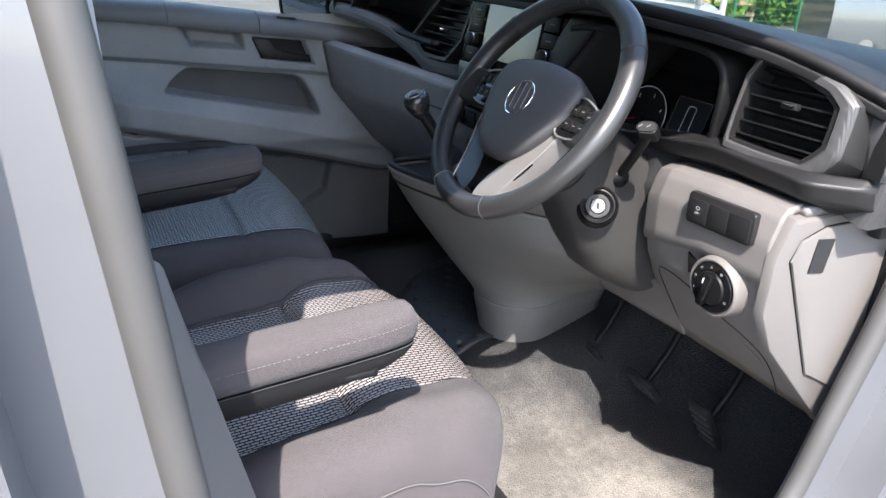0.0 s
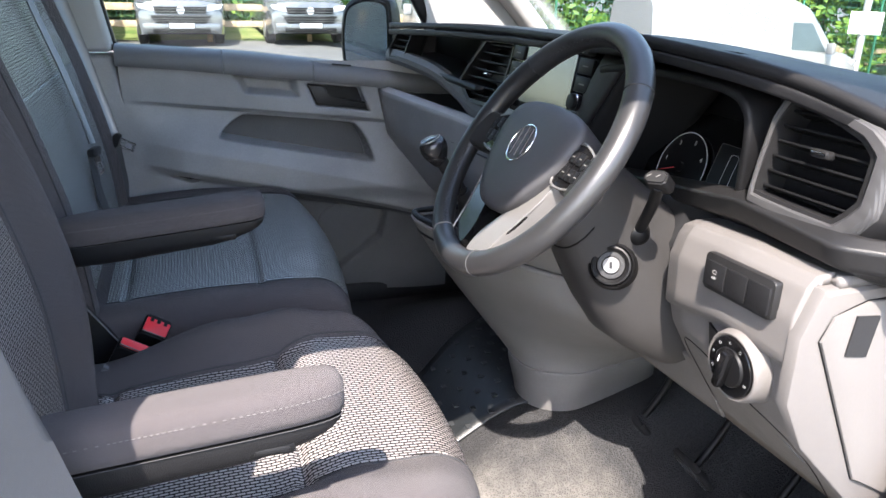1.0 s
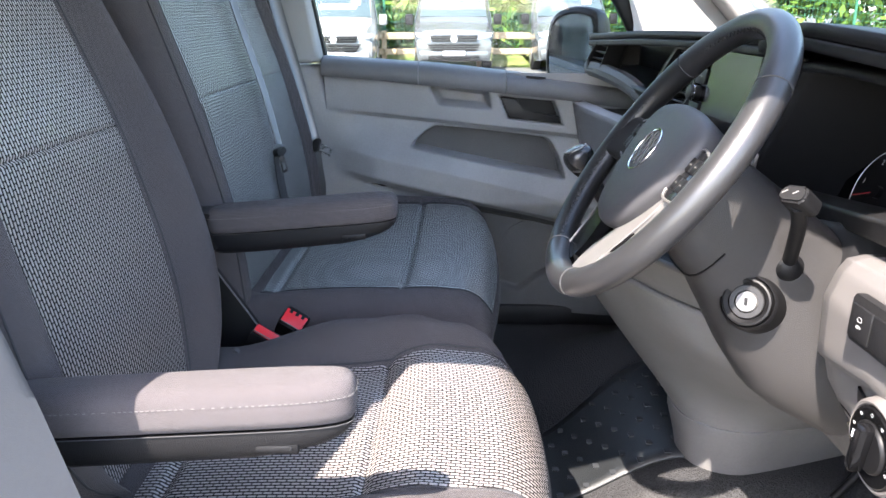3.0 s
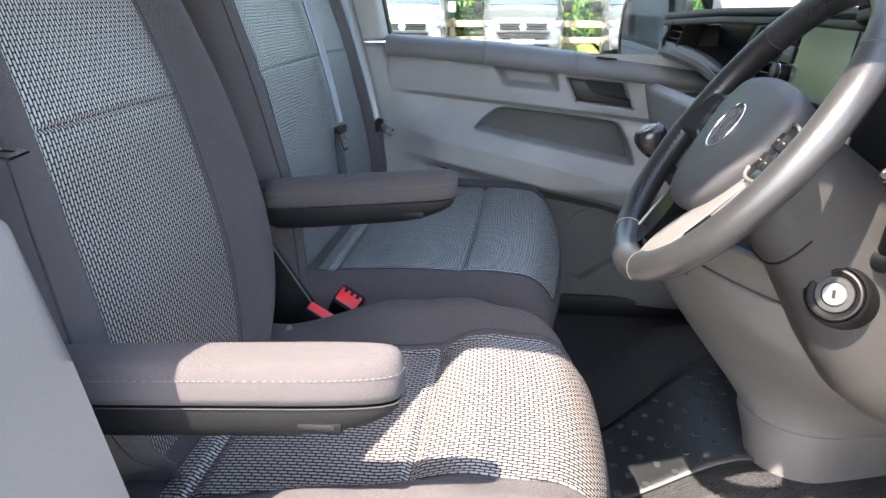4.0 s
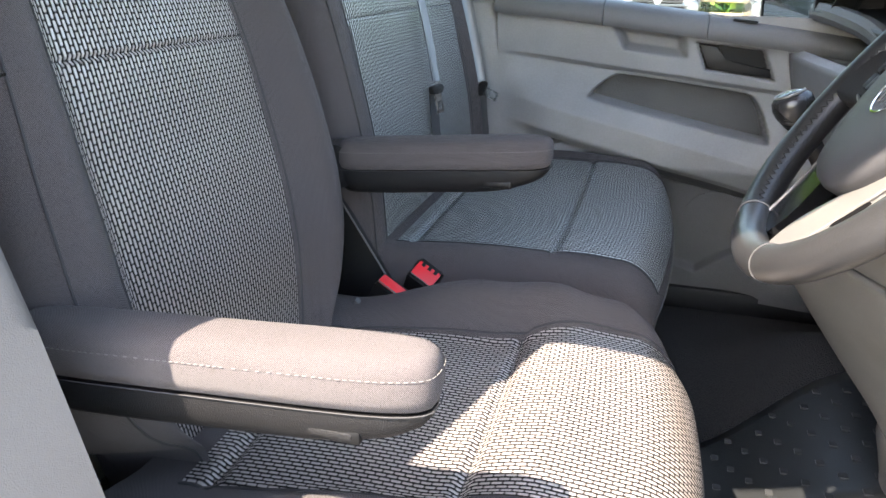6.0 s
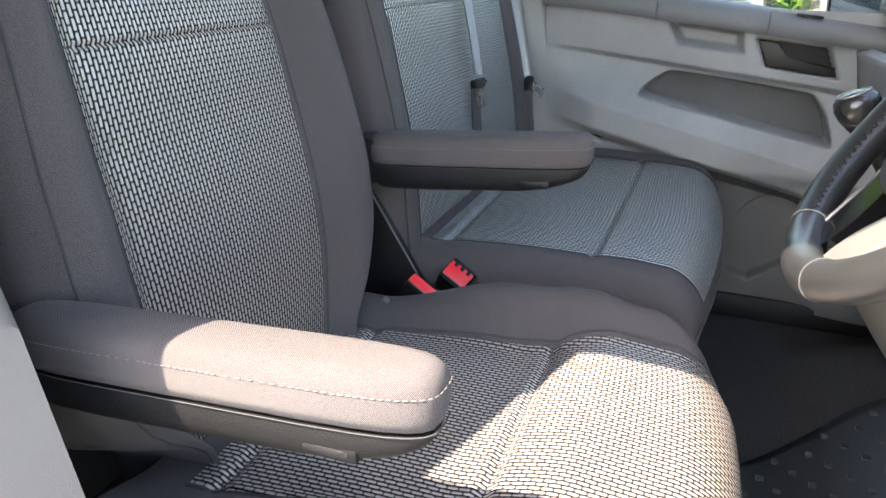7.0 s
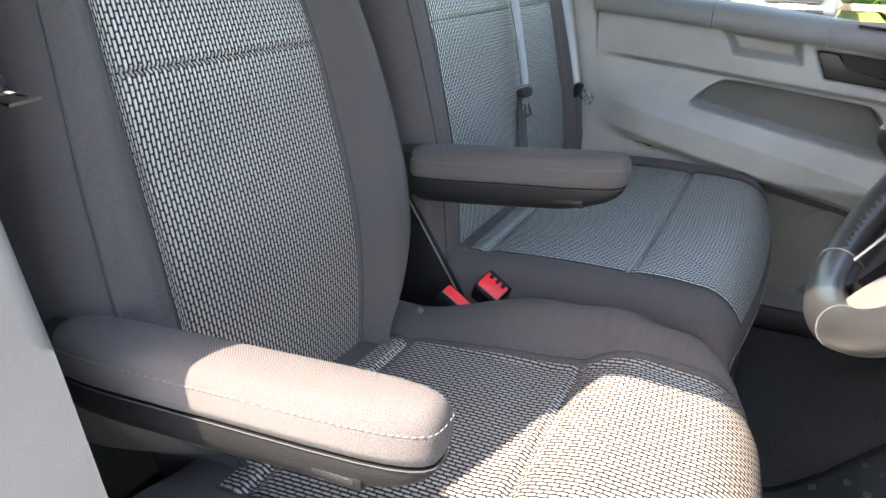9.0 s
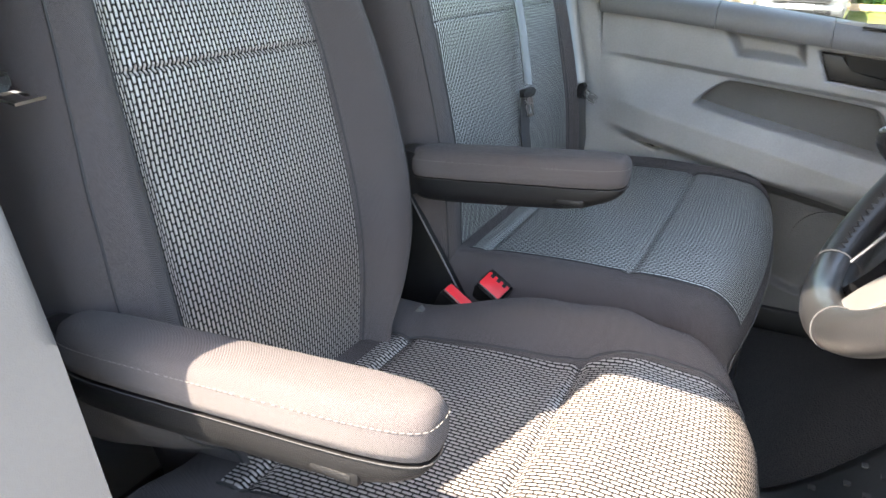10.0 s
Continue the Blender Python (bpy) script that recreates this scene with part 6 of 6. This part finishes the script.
for i in range(21):
    x0, x1 = -12 + 2.5 * i, -9.5 + 2.5 * i
    y0, y1 = 21.5 - 0.22 * max(0, x0 - 8), 21.5 - 0.22 * max(0, x1 - 8)
    z0, z1 = ground_z(x0, 0), ground_z(x1, 0)
    for k in range(13):
        wire((x0, y0, z0 + 0.1 + 0.2 * k), (x1, y1, z1 + 0.1 + 0.2 * k), 0.0045)
    for k in range(25):
        t = k / 25
        p = (x0 + (x1 - x0) * t, y0 + (y1 - y0) * t, z0 + (z1 - z0) * t)
        wire((p[0], p[1], p[2] + 0.1), (p[0], p[1], p[2] + 2.5), 0.0035)
tagged(part("mesh", bm, M["green_steel"], mesh_fence, smooth=False), kind="stuff")


# trees: tapered trunk and limbs, crowns of many small leaves
def leaf_cloud(name, centres, count, size, material, owner, seed):
    rnd = np.random.RandomState(seed)
    verts, faces = [], []
    for i in range(count):
        cx, cy, cz, r = centres[rnd.randint(len(centres))]
        d = rnd.normal(size=3)
        d /= np.linalg.norm(d) + 1e-6
        p = np.array((cx, cy, cz)) + d * r * rnd.uniform(0.45, 1.08) * (1, 1, 0.8)
        a, b = rnd.normal(size=3), rnd.normal(size=3)
        a /= np.linalg.norm(a)
        b -= a * (a @ b)
        b /= np.linalg.norm(b)
        s = size * rnd.uniform(0.6, 1.4)
        n = len(verts)
        verts += [p - a * s, p + b * s * 0.45, p + a * s, p - b * s * 0.45]
        faces.append((n, n + 1, n + 2, n + 3))
    ob = mesh_object(name, verts, faces, material, owner, smooth=False)
    return ob


def tree(x, y, h, spread, seed, leaves=6500):
    rnd = random.Random(seed)
    z = ground_z(x, 0) + 0.2
    t = thing("tree", "sunlit broadleaf tree with a loose green crown", "tree", "trees behind the yard", at=(x, y, z))
    line = smooth_line([(x, y, z - 0.4), (x + rnd.uniform(-0.1, 0.1), y, z + h * 0.25), (x + rnd.uniform(-0.3, 0.3), y + rnd.uniform(-0.2, 0.2), z + h * 0.6), (x + rnd.uniform(-0.3, 0.3), y, z + h * 0.9)], 5)
    tube("trunk", line, 0.05 * h ** 0.6, M["bark"], t, n=9, scale=lambda k: 1.0 - 0.85 * k)
    blobs = []
    for i in range(9):
        a = rnd.uniform(0, 6.28)
        base = line[int(len(line) * rnd.uniform(0.25, 0.8))]
        end = base + Vector((math.cos(a), math.sin(a), rnd.uniform(0.1, 0.8))) * spread * rnd.uniform(0.45, 0.95)
        tube("limb", smooth_line([base, (base + end) / 2 + Vector((0, 0, 0.2)), end], 4), 0.018 * h ** 0.6, M["bark"], t, n=6, scale=lambda k: 1.0 - 0.8 * k)
        for j in range(3):
            blobs.append((end.x + rnd.uniform(-0.5, 0.5) * spread, end.y + rnd.uniform(-0.5, 0.5) * spread, end.z + rnd.uniform(-0.4, 0.5) * spread, spread * rnd.uniform(0.18, 0.42)))
    blobs.append((line[-1].x, line[-1].y, line[-1].z, spread * 0.5))
    leaf_cloud("crown", blobs, leaves, 0.17, M["leaf"], t, seed)
    return t


for i, (x, y, h, s) in enumerate(((-6.5, 24.5, 6.5, 2.4), (-2.2, 25.5, 7.5, 2.6), (2.5, 24.5, 6.0, 2.3), (6.8, 25.5, 8.0, 2.8), (11.5, 24.0, 6.5, 2.5), (16, 22.5, 7.5, 2.8), (21, 21.5, 6.5, 2.6), (26, 20.0, 7.0, 2.8), (31, 18.5, 7.0, 2.8), (36, 16.0, 7.5, 3.0), (0.5, 30.0, 10.0, 3.6), (9.0, 30.0, 10.5, 3.8), (18, 28, 10, 3.6), (-9.5, 29, 9, 3.4), (27, 25, 10, 3.6))):
    tree(x, y, h, s, 20 + i)
rnd = random.Random(5)
bushes = thing("hedge", "tangled green undergrowth along the fence", "hedge", kind="stuff")
spots = []
for i in range(560):
    x = rnd.uniform(-12, 40)
    y = 22.6 - 0.22 * max(0, x - 8) + rnd.uniform(-0.2, 2.2)
    spots.append((x, y, ground_z(x, 0) + rnd.uniform(0.3, 5.4), rnd.uniform(0.5, 1.2)))
leaf_cloud("leaves", spots, 120000, 0.15, M["leaf"], bushes, 77)

# long low building across the yard, behind the van
hall = thing("workshop_building", "pale grey clad workshop building across the yard", "building")
box("wall", (-36, 5, 2.4), (10, 40, 5.6), M["cladding"], hall, bevel=0.02)
box("roof", (-36, 5, 5.3), (10.6, 40.6, 0.3), M["steel_dark"], hall, bevel=0.02)
for k in range(5):
    box("roller_door", (-30.95, -10.5 + 8.6 * k, 1.2), (0.12, 2.6, 2.8), M["steel_dark"], hall, bevel=0.02)

# the van's own lower body: sills, nose and front wheels under the cab
own = structure("van_underbody", "pale grey painted sills and nose of the van", "van body")
box("chassis", (0.45, MID, 0.46), (1.80, 1.50, 0.36), M["black"], own, bevel=0.03)
for yy, sg in ((0.415, 1), (2.125, -1)):
    box("sill", (0.36, yy + sg * 0.03, 0.47), (1.30, 0.07, 0.36), M["paint"], own, bevel=0.02)
box("cargo_side", (-1.9, MID, 1.17), (2.80, 1.70, 1.56), M["paint"], own, "plain painted cargo body", bevel=0.06)
nose = [[Vector((x, MID + s * w, z)) for s, w, z in ((-1, w0, 0.35), (-1, w0, z1 - 0.12), (-1, w0 * 0.9, z1), (1, w0 * 0.9, z1), (1, w0, z1 - 0.12), (1, w0, 0.35))] for x, w0, z1 in ((1.45, 0.84, 1.27), (1.75, 0.82, 1.16), (1.95, 0.74, 1.02), (2.02, 0.68, 0.86))]
loft("nose", nose, M["paint"], own, "painted bonnet and front wings")
for x in (1.25, -2.0):
    for yy, sg in ((0.43, 1), (2.11, -1)):
        wheel_ring = [[Vector((x + r * math.cos(a), yy + sg * q, 0.33 + r * math.sin(a))) for a in np.linspace(0, 2 * math.pi, 29)[:-1]] for q, r in ((0.0, 0.19), (-0.01, 0.29), (0.02, 0.33), (0.20, 0.33), (0.22, 0.27))]
        loft("tyre", wheel_ring, M["rubber"], own)


# ---- belts, buckles, pedals ----
def ribbon(name, points, width, material, owner, side, label="", thick=0.0014, fold=0.0):
    """A flat strap along points; side: its width direction."""
    side = Vector(side).normalized()
    rings = []
    for i, p in enumerate(points):
        a, b = points[max(i - 1, 0)], points[min(i + 1, len(points) - 1)]
        way = (b - a).normalized()
        s = (side - way * side.dot(way)).normalized()
        nrm = way.cross(s)
        h = width / 2
        rings.append([p + s * x + nrm * (y + fold * (x / h) ** 2) for x, y in ((-h, thick), (-h * 0.5, thick * 1.2), (0, thick * 1.3), (h * 0.5, thick * 1.2), (h, thick), (h, -thick), (0, -thick), (-h, -thick))])
    return loft(name, rings, material, owner, label, True, 50)


def tongue(owner, at, m_right, m_up, label=""):
    m = frame_of(at, m_right, m_up)
    grip = prism("tongue_grip", rounded(0.036, 0.016, 0.006), 0.012, m @ pose(0, 0, -0.006), M["dark_grey"], owner, "black belt tongue grip", 0.004)
    bm = bmesh.new()
    for x, y, w, h in ((-0.0085, -0.027, 0.005, 0.036), (0.0085, -0.027, 0.005, 0.036), (0, -0.0425, 0.022, 0.006), (0, -0.016, 0.022, 0.014)):
        one = bmesh.ops.create_cube(bm, size=1.0)["verts"]
        bmesh.ops.scale(bm, vec=(w, h, 0.0022), verts=one)
        bmesh.ops.translate(bm, vec=(x, y, 0.0), verts=one)
    bm.transform(m)
    part("tongue_blade", bm, M["chrome"], grip, "bright steel tongue")


belt_mid = thing("middle_seat_belt", "grey seat belt hanging down the bench back", "seat belt", "seat belts")
p = smooth_line([(-0.150, 1.665, 1.66), (-0.105, 1.650, 1.50), (-0.06, 1.632, 1.36), (-0.030, 1.612, 1.245)], 6)
ribbon("webbing", p, 0.024, M["belt_shiny"], belt_mid, (0.25, 1, 0), "shiny grey webbing", fold=0.006)
p = smooth_line([(-0.030, 1.612, 1.235), (-0.025, 1.615, 1.15), (-0.012, 1.622, 1.07), (-0.03, 1.63, 1.03)], 5)
ribbon("lower_webbing", p, 0.024, M["webbing"], belt_mid, (0.4, 1, 0), "black webbing end")
tongue(belt_mid, (-0.022, 1.606, 1.232), (0.3, 1, 0.1), (-0.25, -0.25, 1))
belt_far = thing("passenger_seat_belt", "grey seat belt on the far door pillar", "seat belt", "seat belts")
p = smooth_line([(-0.15, 2.000, 1.72), (-0.105, 1.990, 1.52), (-0.065, 1.975, 1.37), (-0.022, 1.950, 1.20)], 6)
ribbon("webbing", p, 0.030, M["belt_shiny"], belt_far, (1, 0.5, 0), "shiny grey webbing", fold=0.006)
p = smooth_line([(-0.022, 1.950, 1.195), (-0.018, 1.960, 1.12), (-0.016, 1.972, 1.06), (-0.03, 1.985, 0.95)], 5)
ribbon("lower_webbing", p, 0.030, M["webbing"], belt_far, (1, 0.4, 0), "black webbing end")
tongue(belt_far, (-0.013, 1.938, 1.186), (0.35, -0.1, 0.9), (-0.9, 0.3, 0.25))
belt_near = thing("driver_seat_belt", "black driver seat belt on the near pillar", "seat belt", "seat belts")
p = smooth_line([(-0.17, 0.60, 1.75), (-0.12, 0.590, 1.55), (-0.085, 0.582, 1.40), (-0.075, 0.580, 1.25), (-0.08, 0.578, 1.0), (-0.08, 0.575, 0.80)], 6)
ribbon("webbing", p, 0.046, M["webbing"], belt_near, (1, 0.15, 0), "black webbing")
tongue(belt_near, (-0.030, 0.584, 1.393), (0.0, 1, 0.06), (-1, 0.05, 0.10))

for nm, at, up, wide, deep in (("driver_belt_buckle", (0.054, 1.152, 1.018), (0.36, -0.34, 0.87), 0.044, 0.015), ("bench_belt_buckle", (0.083, 1.215, 1.018), (0.40, -0.62, 0.68), 0.038, 0.026)):
    bk = thing(nm, "black belt buckle with a red press button", "belt buckle", "belt buckles", at=at)
    U = Vector(up).normalized()
    m = frame_of(at, (0.86, -0.10, -0.49), U)
    top = frame_of(Vector(at) + U * 0.002, m.to_3x3() @ Vector((1, 0, 0)), m.to_3x3() @ Vector((0, 0, -1)))
    part_h = deep + 0.010
    prism("buckle_body", rounded(wide + 0.006, 0.11, 0.006), part_h, m @ pose(0, -0.054, -part_h / 2), M["black"], bk, "", 0.004)
    prism("release_button", rounded(wide, deep, 0.002), 0.006, top @ pose(0, 0, -0.003), M["red"], bk, "red release button", 0.0012)
    box("button_edge", (0, -deep / 2 - 0.0008, 0.0028), (wide, 0.0016, 0.0016), M["stitch"], bk, "pale edge strip", 0.0004, m=top)
    if deep > 0.02:
        for k in (-0.011, 0.0, 0.011):
            box("button_notch", (k, deep / 2 - 0.003, 0.0025), (0.006, 0.008, 0.003), M["black"], bk, bevel=0.001, m=top)
        box("latch_slot", (0, deep / 2 + 0.0015, 0.0025), (wide, 0.005, 0.003), M["black"], bk, bevel=0.001, m=top)
    tube("stem", [m @ Vector((0, -0.09, 0)), m @ Vector((0, -0.2, -0.02)), m @ Vector((0, -0.30, -0.03))], 0.012, M["black"], bk, n=8)
pin = thing("seat_hinge_bolt", "small pale steel hinge bolt beside the backrest", "hinge bolt", at=(0.012, 1.105, 1.02))
loft("bracket", [[Vector((0.012 + x, 1.110 + s, 1.010 + z)) for x, z in ((-0.012, -0.016), (0.006, -0.018), (0.008, -0.004), (0.0, 0.002))] for s in (0, 0.010)], M["door_low"], pin)

# thin edge line along the black plate on the bench side
strap = thing("plate_edge", "thin grey edge line of the bench side plate", "strap", at=(0.0, 1.214, 1.05))
tube("edge_strip", smooth_line([(-0.075, 1.214, 1.160), (-0.040, 1.214, 1.104), (0.034, 1.214, 0.985), (0.050, 1.214, 0.94)], 5), 0.0014, M["cap"], strap, n=6)
for nm, at, tilt in (("clutch_pedal", (0.965, 1.118, 0.735), -38), ("brake_pedal", (0.975, 0.950, 0.745), -38), ("accelerator_pedal", (1.005, 0.808, 0.735), -30)):
    pd = thing(nm, "black ribbed rubber pedal in the footwell", "pedal", "pedals", at=at)
    m = pose(*at) @ pose(0, 0, 0, 0, tilt + 90, 0)
    big = nm.startswith("acc")
    size = (0.12, 0.05, 0.014) if big else (0.06, 0.075, 0.014)
    box("pad", (0, 0, 0), size, M["rubber"], pd, "", 0.005, m=m)
    for k in range(5):
        box("rib", (-size[0] * 0.36 + size[0] * 0.18 * k, 0, -0.008), (0.004, size[1] * 0.86, 0.004), M["rubber_pale"], pd, bevel=0.001, m=m)
    tube("pedal_arm", smooth_line([at, (at[0] + 0.06, at[1] - 0.01, at[2] + 0.12), (at[0] + 0.05, at[1] - 0.02, at[2] + 0.30)], 5), 0.007, M["black"], pd, n=8)
tag = thing("paper_tag", "small white paper tag hanging under the dash", "paper tag", at=(0.95, 0.67, 0.945))
prism("tag_sheet", [(-0.014, -0.02), (0.010, -0.016), (0.014, 0.02), (-0.012, 0.022)], 0.0006, frame_of((0.95, 0.70, 0.965), (0.4, -0.9, 0), (0.1, 0.2, 1)), M["white"], tag)
